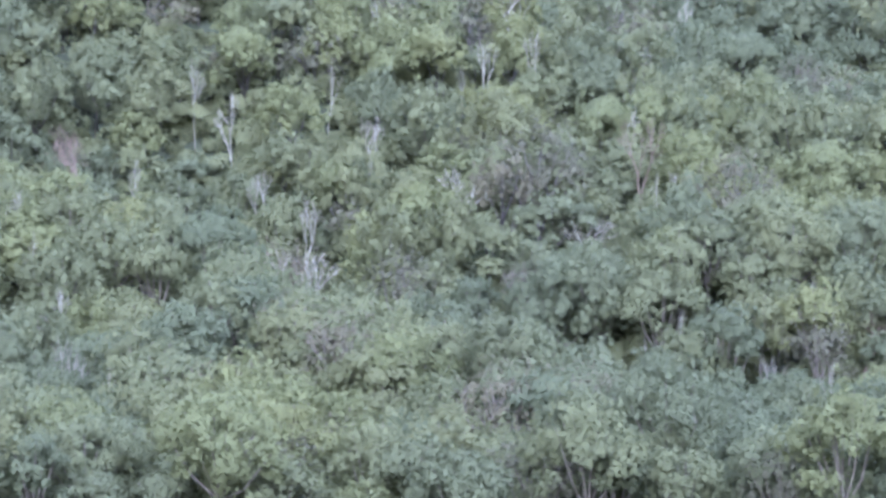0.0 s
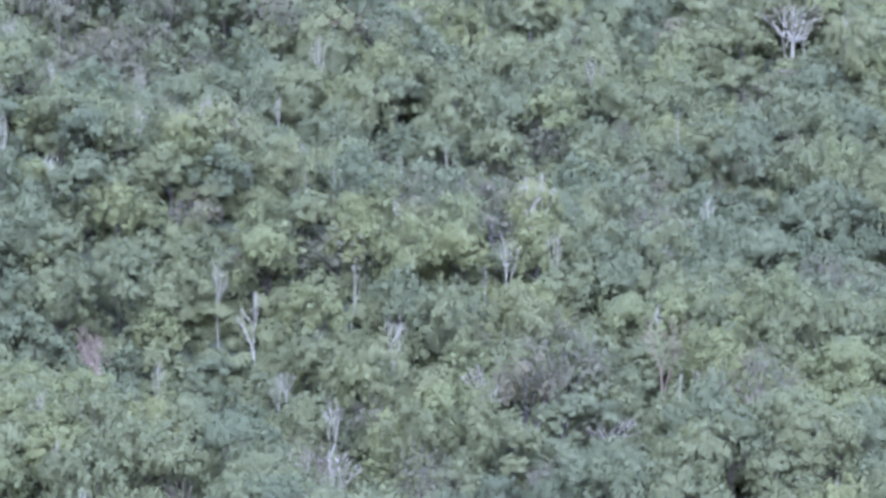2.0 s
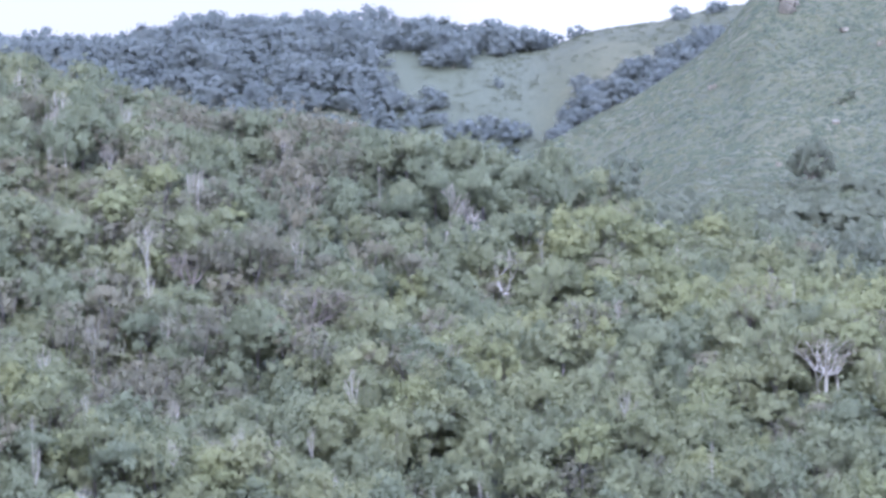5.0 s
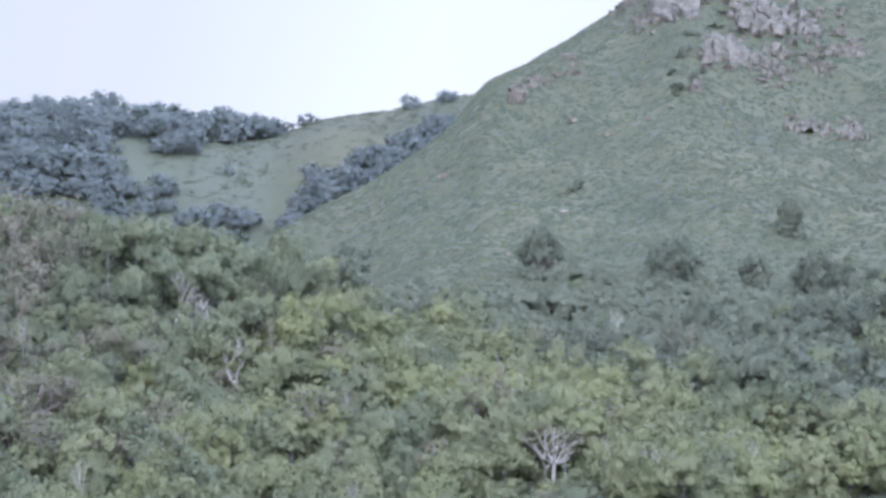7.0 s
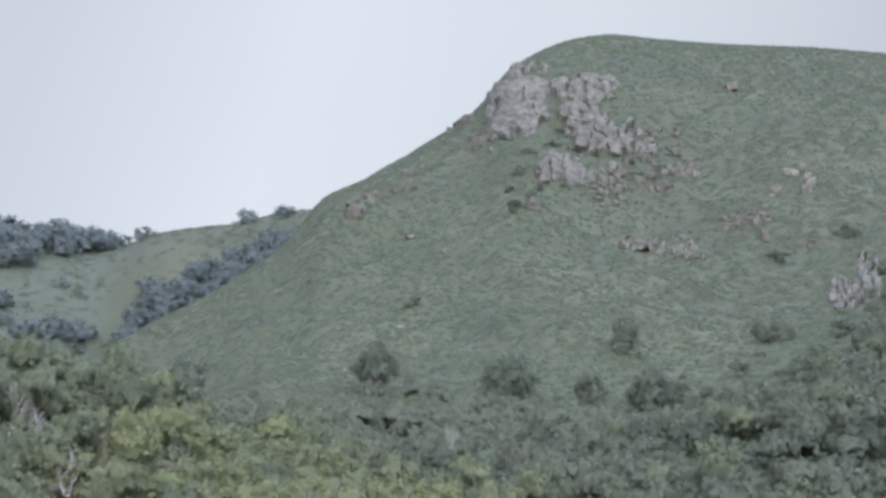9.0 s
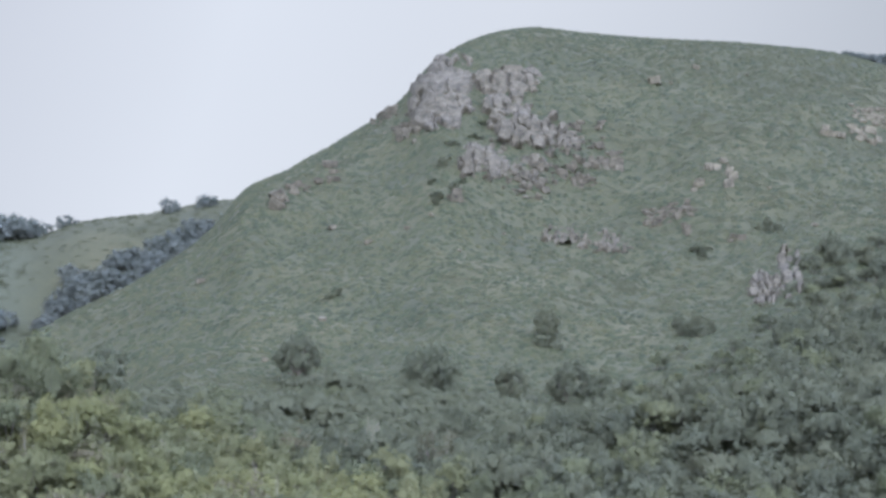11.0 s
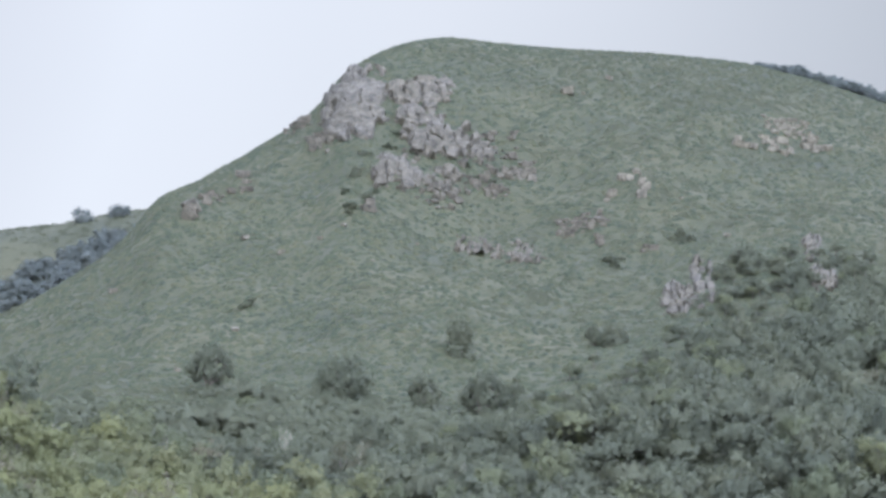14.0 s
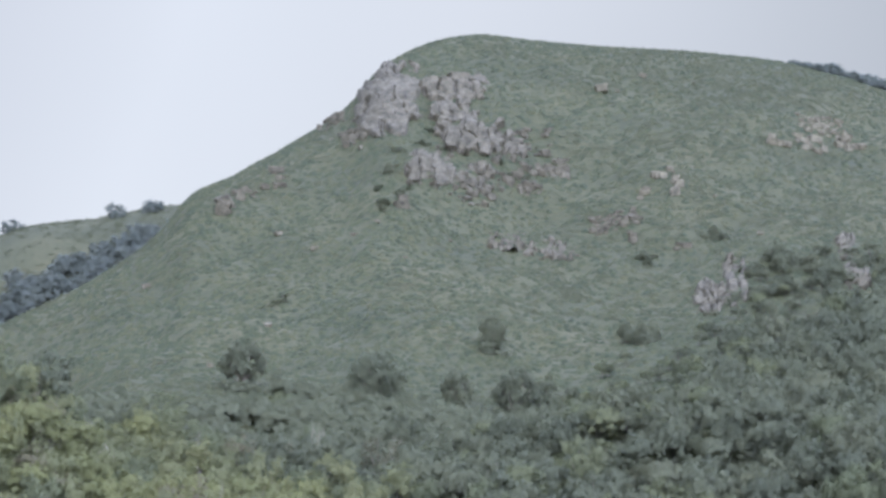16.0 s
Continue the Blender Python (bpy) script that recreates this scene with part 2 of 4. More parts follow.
def ground_material():
    m, nt, b, out = shader("hill_grass")
    L = nt.links.new
    wide = noise_node(nt, 0.022, 4.0, 0.55)
    mid = noise_node(nt, 0.5, 3.0, 0.6, ((0.75, 1.0, 1.0), (0.0, 0.0, 0.0)))
    fine = noise_node(nt, 1.3, 5.0, 0.7)
    g = ramp_node(nt, [(0.34, (0.028, 0.034, 0.016)), (0.46, (0.039, 0.043, 0.019)), (0.55, (0.047, 0.050, 0.021)), (0.68, (0.062, 0.060, 0.027))])
    s = nt.nodes.new("ShaderNodeMath")
    s.operation = 'MULTIPLY_ADD'
    L(wide.outputs[0], s.inputs[0])
    s.inputs[1].default_value = 0.55
    s2 = nt.nodes.new("ShaderNodeMath")
    s2.operation = 'MULTIPLY'
    L(mid.outputs[0], s2.inputs[0])
    s2.inputs[1].default_value = 0.5
    L(s2.outputs[0], s.inputs[2])
    L(s.outputs[0], g.inputs[0])
    f = ramp_node(nt, [(0.3, (0.75, 0.78, 0.76)), (0.7, (1.22, 1.2, 1.14))])
    L(fine.outputs[0], f.inputs[0])
    grass = mixed(nt, 1.0, g.outputs[0], f.outputs[0], 'MULTIPLY')
    floor = ramp_node(nt, [(0.35, (0.034, 0.042, 0.022)), (0.65, (0.060, 0.066, 0.034))])
    L(fine.outputs[0], floor.inputs[0])
    att = nt.nodes.new("ShaderNodeAttribute")
    att.attribute_name = "wooded"
    cover = mixed(nt, att.outputs["Fac"], grass, floor.outputs[0])
    L(cover, b.inputs["Base Color"])
    b.inputs["Roughness"].default_value = 0.8
    b.inputs["Specular IOR Level"].default_value = 0.3
    bump = nt.nodes.new("ShaderNodeBump")
    bump.inputs["Strength"].default_value, bump.inputs["Distance"].default_value = 0.35, 0.3
    L(mixed(nt, 0.75, mid.outputs[0], fine.outputs[0]), bump.inputs["Height"])
    L(bump.outputs[0], b.inputs["Normal"])
    return m


def rock_material(name="weathered_rock", pale=1.0):
    m, nt, b, out = shader(name)
    L = nt.links.new
    a = noise_node(nt, 0.3, 5.0, 0.6)
    v = noise_node(nt, 1.4, 6.0, 0.7, ((1.0, 1.0, 0.45), (0, 0.3, 0)))
    r = ramp_node(nt, [(p, tuple(0.62 * pale * v for v in c)) for p, c in ((0.32, (0.070, 0.065, 0.043)), (0.46, (0.124, 0.115, 0.078)), (0.60, (0.172, 0.158, 0.108)), (0.75, (0.228, 0.212, 0.148)))])
    L(a.outputs[0], r.inputs[0])
    st = ramp_node(nt, [(0.34, (0.62, 0.62, 0.62)), (0.48, (1.0, 1.0, 1.0)), (0.7, (1.12, 1.1, 1.08))])
    L(v.outputs[0], st.inputs[0])
    c = mixed(nt, 1.0, r.outputs[0], st.outputs[0], 'MULTIPLY')
    # joints that split the rock
    co = nt.nodes.new("ShaderNodeNewGeometry")
    mp = nt.nodes.new("ShaderNodeMapping")
    mp.inputs["Rotation"].default_value = (0.1, 0.3, 0.2)
    mp.inputs["Scale"].default_value = (0.3, 0.22, 0.13)
    L(co.outputs["Position"], mp.inputs[0])
    vo = nt.nodes.new("ShaderNodeTexVoronoi")
    vo.feature = 'DISTANCE_TO_EDGE'
    vo.inputs["Scale"].default_value = 1.0
    L(mp.outputs[0], vo.inputs[0])
    jr = ramp_node(nt, [(0.005, (0.72, 0.71, 0.70)), (0.045, (1.0, 1.0, 1.0))])
    L(vo.outputs["Distance"], jr.inputs[0])
    c = mixed(nt, 1.0, c, jr.outputs[0], 'MULTIPLY')
    li = noise_node(nt, 0.7, 3.0)
    lr = ramp_node(nt, [(0.57, (0, 0, 0)), (0.68, (0.6, 0.6, 0.6))])
    L(li.outputs[0], lr.inputs[0])
    # turf on the ledges
    sep = nt.nodes.new("ShaderNodeSeparateXYZ")
    L(co.outputs["True Normal"], sep.inputs[0])
    flat = nt.nodes.new("ShaderNodeMath")
    flat.operation = 'MULTIPLY_ADD'
    L(li.outputs[0], flat.inputs[0])
    flat.inputs[1].default_value = 0.5
    L(sep.outputs[2], flat.inputs[2])
    tr = ramp_node(nt, [(1.06, (0, 0, 0)), (1.17, (0.9, 0.9, 0.9))])
    L(flat.outputs[0], tr.inputs[0])
    L(mixed(nt, tr.outputs[0], mixed(nt, lr.outputs[0], c, (0.060, 0.064, 0.040)), (0.050, 0.060, 0.028)), b.inputs["Base Color"])
    b.inputs["Roughness"].default_value = 0.9
    b.inputs["Specular IOR Level"].default_value = 0.3
    bump = nt.nodes.new("ShaderNodeBump")
    bump.inputs["Strength"].default_value, bump.inputs["Distance"].default_value = 0.4, 0.3
    L(mixed(nt, 0.5, v.outputs[0], jr.outputs[0]), bump.inputs["Height"])
    L(bump.outputs[0], b.inputs["Normal"])
    return m


LEAF = {
    "dark": leaf_material("leaf_dark_green", [(0.0, (0.118, 0.136, 0.074)), (0.5, (0.138, 0.154, 0.080)), (1.0, (0.160, 0.172, 0.085))]),
    "mid": leaf_material("leaf_mid_green", [(0.0, (0.142, 0.156, 0.078)), (0.5, (0.164, 0.176, 0.083)), (1.0, (0.188, 0.194, 0.087))]),
    "light": leaf_material("leaf_yellow_green", [(0.0, (0.156, 0.171, 0.076)), (0.5, (0.176, 0.189, 0.079)), (1.0, (0.202, 0.208, 0.083))]),
    "dry": leaf_material("leaf_dry_olive", [(0.0, (0.126, 0.128, 0.076)), (0.5, (0.148, 0.142, 0.084)), (1.0, (0.172, 0.154, 0.090))]),
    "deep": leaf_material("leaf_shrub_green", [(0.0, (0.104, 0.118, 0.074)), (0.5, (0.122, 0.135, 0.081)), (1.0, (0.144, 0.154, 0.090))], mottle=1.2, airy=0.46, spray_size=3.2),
    # far leaves are blued: the haze of distance is put into their base colour
    "far": leaf_material("leaf_far_haze_blue", [(0.0, (0.114, 0.132, 0.110)), (0.5, (0.128, 0.146, 0.120)), (1.0, (0.144, 0.162, 0.130))], mottle=0.4, airy=0.44, spray_size=2.6),
    "turf": leaf_material("leaf_hummocks", [(0.12, (0.027, 0.036, 0.016)), (0.42, (0.039, 0.047, 0.019)), (0.65, (0.052, 0.056, 0.023)), (0.95, (0.070, 0.067, 0.029))], 0.1, mottle=0.9, airy=0.0, island=0.55, spread=0.0),
    "scrub": leaf_material("leaf_bracken", [(0.0, (0.058, 0.068, 0.037)), (0.5, (0.070, 0.079, 0.042)), (1.0, (0.086, 0.090, 0.048))], mottle=0.8, airy=0.42, spray_size=3.0),
}
BARK = bark_material("grey_brown_bark", (0.07, 0.058, 0.044), (0.26, 0.228, 0.172))
PALE = bark_material("pale_bleached_bark", (0.17, 0.160, 0.118), (0.48, 0.455, 0.36))
RUST = bark_material("reddish_twigs", (0.10, 0.072, 0.050), (0.29, 0.225, 0.162))
GRASS = ground_material()
ROCK = rock_material()
PALE_ROCK = rock_material("pale_boulder_rock", 1.45)

# ---------------------------------------------------------------- ground
def quad_mesh(name, V, Q, mats, index=None, smooth_=False, normals=None):
    me = bpy.data.meshes.new(name)
    me.vertices.add(len(V))
    me.vertices.foreach_set("co", np.asarray(V, np.float32).ravel())
    me.loops.add(4 * len(Q))
    me.loops.foreach_set("vertex_index", np.asarray(Q, np.int32).ravel())
    me.polygons.add(len(Q))
    me.polygons.foreach_set("loop_start", np.arange(0, 4 * len(Q), 4, dtype=np.int32))
    for mt in mats:
        me.materials.append(mt)
    if index is not None:
        me.polygons.foreach_set("material_index", np.asarray(index, np.int32))
    me.polygons.foreach_set("use_smooth", np.full(len(Q), smooth_))
    me.update(calc_edges=True)
    if normals is not None:
        me.normals_split_custom_set_from_vertices(np.asarray(normals, np.float32))
    return me


def make_ground():
    az = np.concatenate([np.arange(-180, -30, 10.0), np.arange(-30, -14, 2.0), np.arange(-14, 14, 0.115), np.arange(14, 30, 2.0), np.arange(30, 180, 10.0)])
    d = np.concatenate([[0.02, 3, 6, 12, 20, 35, 60, 90, 130, 180, 240, 300, 340, 380], np.arange(410, 880, 10.0), np.arange(880, 1460, 3.4),
                        np.arange(1460, 1960, 12.0), np.geomspace(1960, 4900, 22)])
    A, Dg = np.meshgrid(az, d)
    Z = land(A, Dg)
    x, y = Dg * np.sin(np.radians(A)), Dg * np.cos(np.radians(A))
    # hummocks of grass and bracken
    hum = smooth(880, 930, Dg) * smooth(1480, 1430, Dg) * (np.abs(A) < 14.1)
    rng = np.random.default_rng(5)
    Z = Z + hum * (rng.random(Z.shape) - 0.5) * 0.3
    V = np.stack([x, y, Z], -1).reshape(-1, 3)
    n = len(az)
    r, c = np.meshgrid(np.arange(len(d) - 1), np.arange(n), indexing="ij")
    c2 = (c + 1) % n
    Q = np.stack([r * n + c, r * n + c2, (r + 1) * n + c2, (r + 1) * n + c], -1).reshape(-1, 4)
    k = np.arange(0, n // 2 - 1)
    Q = np.concatenate([Q, np.stack([k, n - 1 - k, n - 2 - k, k + 1], -1)])     # closes the ring under the lookout
    me = quad_mesh("ground", V, Q, [GRASS], None, True)
    a = np.clip(A, -16, 16)
    wooded = smooth(330, 380, Dg) * smooth(wood_d(a) - 15, wood_d(a) - 60, Dg)
    wooded = np.maximum(wooded, smooth(1530, 1600, Dg) * smooth(-2.8, -3.8, a))
    at = me.attributes.new("wooded", 'FLOAT', 'POINT')
    at.data.foreach_set("value", wooded.ravel().astype(np.float32))
    return tagged(new("ground", me), "grassy hills and wooded slopes in olive and green", "ground", kind="structure")


make_ground()

# ---------------------------------------------------------------- trees
def part(name, me, parent, label=""):
    ob = new(name, me)
    ob.parent = parent
    if label:
        tagged(ob, label)
    return ob


def tubes(segments, sides=5):
    """Tapered limbs: (start, end, radius, radius)."""
    V, Q = [], []
    for p, q, r0, r1 in segments:
        p, q = np.array(p, float), np.array(q, float)
        ax = (q - p) / (np.linalg.norm(q - p) + 1e-9)
        u = np.cross(ax, (0.3, 0.9, 0.2))
        u /= np.linalg.norm(u)
        v = np.cross(ax, u)
        k = len(V)
        for c, r in ((p, r0), (q, r1)):
            for i in range(sides):
                t = 2 * np.pi * i / sides
                V.append(c + r * (np.cos(t) * u + np.sin(t) * v))
        Q += [(k + i, k + (i + 1) % sides, k + sides + (i + 1) % sides, k + sides + i) for i in range(sides)]
    return np.array(V), np.array(Q), np.zeros((len(V), 3))


def lobes_of(rng, R, H, n, style, inner=0.72):
    """Leaf masses of a crown as (centre, radius), the broad inner one first. dome: over an uneven dome; tiers: flat layers, as on thorn trees."""
    if style == "tiers":
        mid = np.array([rng.normal(0, 0.06) * R, rng.normal(0, 0.06) * R, H - 0.42 * R])
        out = [(mid, 0.62 * R)]
        for i in range(n):
            t, q = i * 2.39996 + rng.normal(0, 0.3), math.sqrt((i + 0.5) / n) * rng.uniform(0.8, 1.0)
            z = H - 0.22 * R - 0.5 * R * q * q - rng.uniform(0, 0.2) * R
            if i % 4 == 3:
                z -= rng.uniform(0.25, 0.5) * R
            out.append((np.array([np.cos(t) * q * R * 0.86, np.sin(t) * q * R * 0.86, z]), R * rng.uniform(0.13, 0.30)))
        return out
    Rz = R * 0.85
    mid = np.array([rng.normal(0, 0.06) * R, rng.normal(0, 0.06) * R, H - Rz])
    out = [(mid, inner * R)]
    for i in range(n):
        z = 1 - 1.5 * (i + 0.5) / n + rng.normal(0, 0.1)
        z = min(max(z, -0.5), 1.0)
        t = i * 2.39996 + rng.normal(0, 0.35)
        q = math.sqrt(max(1 - z * z, 0))
        k = rng.uniform(0.6, 0.9)
        out.append((mid + np.array([np.cos(t) * q * R * k, np.sin(t) * q * R * k, z * Rz * k]), R * rng.uniform(0.13, 0.34)))
    return out


def leaves(rng, lobes, flat, count, size, ragged=0.12):
    """Leaf sprays as small bent blades over the lobes; some stick out, some gaps stay."""
    C = np.array([c for c, r in lobes])
    Rr = np.array([r for c, r in lobes])
    share = np.where(np.arange(len(lobes)) == 0, 0.3, 1.0) * Rr**2
    k = rng.choice(len(lobes), size=count * 3, p=share / share.sum())
    dirs = rng.normal(size=(count * 3, 3))
    dirs[:, 2] += 0.4
    dirs /= np.linalg.norm(dirs, axis=1)[:, None]
    P = C[k] + dirs * Rr[k][:, None] * (1 + rng.normal(0, ragged, count * 3))[:, None] * np.array([1, 1, flat])
    rel = (P[:, None, :] - C[None]) / np.array([1, 1, flat])
    inside = (np.linalg.norm(rel, axis=2) / Rr[None] < 0.86).any(1)
    keep = np.where(~inside)[0][:count]
    P, n = P[keep], dirs[keep] + rng.normal(0, 0.45, (len(keep), 3))
    n /= np.linalg.norm(n, axis=1)[:, None]
    u = np.cross(n, rng.normal(size=n.shape))
    u /= np.linalg.norm(u, axis=1)[:, None]
    v = np.cross(n, u)
    s = size * rng.uniform(0.55, 1.4, (len(P), 1))
    w = rng.uniform(0.4, 0.8, (len(P), 1))
    droop = n * s * rng.uniform(-0.1, 0.35, (len(P), 1))
    V = np.stack([P - u * s - droop, P - v * s * w + u * s * 0.1, P + u * s - droop, P + v * s * w], 1).reshape(-1, 3)
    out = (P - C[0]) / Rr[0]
    soft = 0.2 * dirs[keep] + 0.35 * out + 0.04 * n + np.array([0, -0.2, 0.6])      # normals tipped skyward to lighten undersides; leaves shade with their clump
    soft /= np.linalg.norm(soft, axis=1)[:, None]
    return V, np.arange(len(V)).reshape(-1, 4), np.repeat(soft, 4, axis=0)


def ball(n):
    """A cube of 6 n x n faces rounded into a ball."""
    idx, V, Q = {}, [], []
    g = np.linspace(-1, 1, n + 1)
    for ax in range(3):
        for sg in (-1, 1):
            for a in range(n):
                for b in range(n):
                    q = []
                    for da, db in ((0, 0), (1, 0), (1, 1), (0, 1)):
                        p = [0, 0, 0]
                        p[ax], p[(ax + 1) % 3], p[(ax + 2) % 3] = sg, g[a + da], g[b + db]
                        key = tuple(np.round(p, 3))
                        if key not in idx:
                            idx[key] = len(V)
                            V.append(np.array(p, float) / np.linalg.norm(p))
                        q.append(idx[key])
                    Q.append(q if sg > 0 else q[::-1])
    return np.array(V), np.array(Q)


BALLS = {1: ball(1), 2: ball(2), 3: ball(3)}


def cores(rng, lobes, flat, part_=0.94, fine=2):
    """The dense sprays of each lobe: rough, uneven lumps turned every way, shaded as one crown."""
    V, Q, N, k = [], [], [], 0
    for i, (c, r) in enumerate(lobes):
        B, BQ = BALLS[fine + (1 if i == 0 and fine > 1 else 0)]
        turn = np.array(Euler(rng.uniform(0, 3, 3)).to_matrix())
        p = (B * rng.uniform(0.66, 1.2, (len(B), 1)) * rng.uniform(0.75, 1.3, 3)) @ turn.T * np.array([1, 1, flat])
        V.append(c + p * r * part_)
        Q.append(BQ + k)
        k += len(B)
        # normals tipped skyward here too, so the lumps' lower sides are drawn lighter
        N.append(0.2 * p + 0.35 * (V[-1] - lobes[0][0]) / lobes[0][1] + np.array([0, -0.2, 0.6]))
    N = np.concatenate(N)
    return np.concatenate(V), np.concatenate(Q), N / np.linalg.norm(N, axis=1)[:, None]


def joined(*meshes):
    V, Q, N, k = [], [], [], 0
    for v, q, n in meshes:
        V.append(v)
        Q.append(q + k)
        N.append(n)
        k += len(v)
    return np.concatenate(V), np.concatenate(Q), np.concatenate(N)


def leafy(seed, R, H, n, style, count, size, core=0.94, ragged=0.12, sides=5, limbs=9, fine=2, inner=0.72):
    """A tree as (wood, crown), each (vertices, quads); foot at the origin."""
    rng = np.random.default_rng(seed)
    flat = {"tiers": 0.66, "dome": 0.9}[style]
    lobes = lobes_of(rng, R, H, n, style, inner)
    fork = np.array([rng.normal(0, 0.05) * R, rng.normal(0, 0.05) * R, H * rng.uniform(0.30, 0.42)])
    segs = [((0, 0, -0.8), fork, 0.024 * H, 0.018 * H)]
    for c, r in lobes[1:1 + 2 * limbs:2]:
        mid = fork + (c - fork) * 0.5 + np.array([0, 0, -0.06 * H]) + rng.normal(0, 0.03 * R, 3)
        tip = fork + (c - fork) * 1.12
        segs += [(fork, mid, 0.011 * H, 0.008 * H), (mid, tip, 0.008 * H, 0.003 * H)]
    crown = leaves(rng, lobes, flat, count, size, ragged)
    if core:
        crown = joined(crown, cores(rng, lobes, flat, core, fine))
    return tubes(segs, sides), crown


def branching(seed, H, R, depth, sides=4, trunk=0.028, spread=0.55, first=0.34):
    """Bare limbs that fork again and again."""
    rng = np.random.default_rng(seed)
    segs = []

    def grow(p, way, length, r, level):
        q = p + way * length * 0.55 + rng.normal(0, 0.05 * length, 3)
        way2 = way + rng.normal(0, 0.12, 3)
        way2 /= np.linalg.norm(way2)
        e = q + way2 * length * 0.5
        segs.append((p, q, r, r * 0.82))
        segs.append((q, e, r * 0.82, r * 0.66))
        if level == 0:
            return
        for i in range(rng.integers(2, 4)):
            t = rng.uniform(0, 2 * np.pi)
            w = way2 + spread * rng.uniform(0.7, 1.3) * np.array([np.cos(t), np.sin(t), rng.uniform(-0.2, 0.35)])
            w /= np.linalg.norm(w)
            grow(e if i else q + (e - q) * 0.8, w, length * rng.uniform(0.6, 0.82), r * 0.6, level - 1)

    lean = np.array([rng.normal(0, 0.1), rng.normal(0, 0.1), 1.0])
    grow(np.array([0, 0, -0.6]), lean / np.linalg.norm(lean), H * first, trunk * H, depth)
    V, Q, N = tubes(segs, sides)
    top = V[:, 2].max()
    wide = np.percentile(np.hypot(V[:, 0], V[:, 1]), 97)
    V = V * np.array([R / wide, R / wide, H / top])
    return V, Q, N


# templates: radius and height in metres
def set_of(kind, seeds, count, size, core=0.84, n=(6, 8), ragged=0.18, sides=5, limbs=9, fine=1, styles=("dome", "tiers"), inner=0.72):
    out = []
    for i, s in enumerate(seeds):
        g = np.random.default_rng(s + 900)
        out.append((kind, *leafy(s, g.uniform(4.4, 5.6), g.uniform(9.5, 12.0), int(g.integers(*n)), styles[i % len(styles)], count, size, core, ragged, sides, limbs, fine, inner)))
    return out


FINE = {"dark": set_of("dark", (1, 2, 3), 760, 0.37, n=(28, 34)), "mid": set_of("mid", (4, 5, 6, 3), 760, 0.37, n=(28, 34), ragged=0.26),
        "light": set_of("light", (7, 8, 2), 760, 0.37, n=(28, 34), ragged=0.3), "dry": set_of("dry", (9, 10), 800, 0.28, 0.4, n=(28, 34), ragged=0.34)}
MASS = {"dark": set_of("dark", (11, 12, 13), 380, 0.44, n=(18, 22), sides=3, limbs=4), "mid": set_of("mid", (14, 15, 16), 380, 0.44, n=(18, 22), ragged=0.26, sides=3, limbs=4),
        "light": set_of("light", (17, 18, 13), 380, 0.43, n=(18, 22), ragged=0.3, sides=3, limbs=4), "dry": set_of("dry", (19, 20), 340, 0.40, 0.4, n=(18, 22), ragged=0.34, sides=3, limbs=5)}
HIGH = {"dark": set_of("dark", (24, 25, 26), 180, 0.6, n=(12, 15), sides=3, limbs=2), "mid": set_of("mid", (27, 28, 29), 180, 0.6, n=(12, 15), ragged=0.24, sides=3, limbs=2),
        "light": set_of("light", (44, 45, 28), 180, 0.59, n=(12, 15), ragged=0.26, sides=3, limbs=2), "dry": set_of("dry", (46, 47), 170, 0.54, 0.5, n=(12, 15), ragged=0.3, sides=3, limbs=3)}
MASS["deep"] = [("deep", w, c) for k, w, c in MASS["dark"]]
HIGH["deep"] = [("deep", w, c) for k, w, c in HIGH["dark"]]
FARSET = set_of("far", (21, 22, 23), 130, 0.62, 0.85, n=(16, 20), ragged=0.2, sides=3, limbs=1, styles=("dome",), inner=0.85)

# the dry ones show their limbs
for s_ in (FINE, MASS):
    s_["dry"] = [(k, joined(w, branching(150 + i, 10.0, 4.4, 5, 3, 0.022, 0.5, 0.3)), c) for i, (k, w, c) in enumerate(s_["dry"])]

# trees with a place of their own: x, y, height, crown radius
PALE_TREES = [(-29.7, 599.8, 15.6, 5.0), (-35.0, 524.8, 11.9, 5.7), (-67.1, 537.8, 9.5, 2.7), (-81.5, 563.1, 12.1, 2.1), (-59.5, 565.9, 12.6, 2.4),
              (-74.7, 557.5, 11.6, 2.8), (-51.1, 554.7, 9.6, 2.8), (-63.3, 481.9, 12.2, 4.1), (-85.0, 455.6, 13.3, 3.1), (-80.2, 435.7, 9.6, 4.5),
              (0.8, 473.5, 9.2, 2.0), (-88.3, 542.4, 7.2, 1.2), (-85.3, 417.9, 8.3, 3.2), (10.0, 520.4, 7.5, 0.9), (-68.0, 391.1, 7.3, 1.3),
              (-58.9, 527.7, 8.9, 2.7), (-4.5, 449.5, 6.3, 1.5), (-114.9, 589.4, 12.1, 3.0), (-80.1, 593.1, 10.0, 2.5), (-127.2, 722.4, 18.8, 2.5),
              (-104.5, 715.4, 7.6, 1.8), (-51.1, 761.3, 14.3, 5.8), (-86.9, 636.1, 7.2, 2.7), (-146.6, 735.5, 10.9, 2.5), (-60.4, 790.7, 10.0, 3.3),
              (-68.0, 790.6, 16.0, 6.0), (-59.5, 787.8, 9.6, 4.0), (-146.3, 771.8, 10.6, 3.3), (-156.4, 759.1, 12.5, 2.0)]
TWIGGY_TREES = [(-5.9, 531.5, 16.0, 4.2), (-96.4, 538.4, 12.7, 6.9), (-60.0, 422.8, 12.2, 5.4), (25.4, 465.8, 10.7, 5.9), (-58.2, 487.0, 15.5, 4.5)]
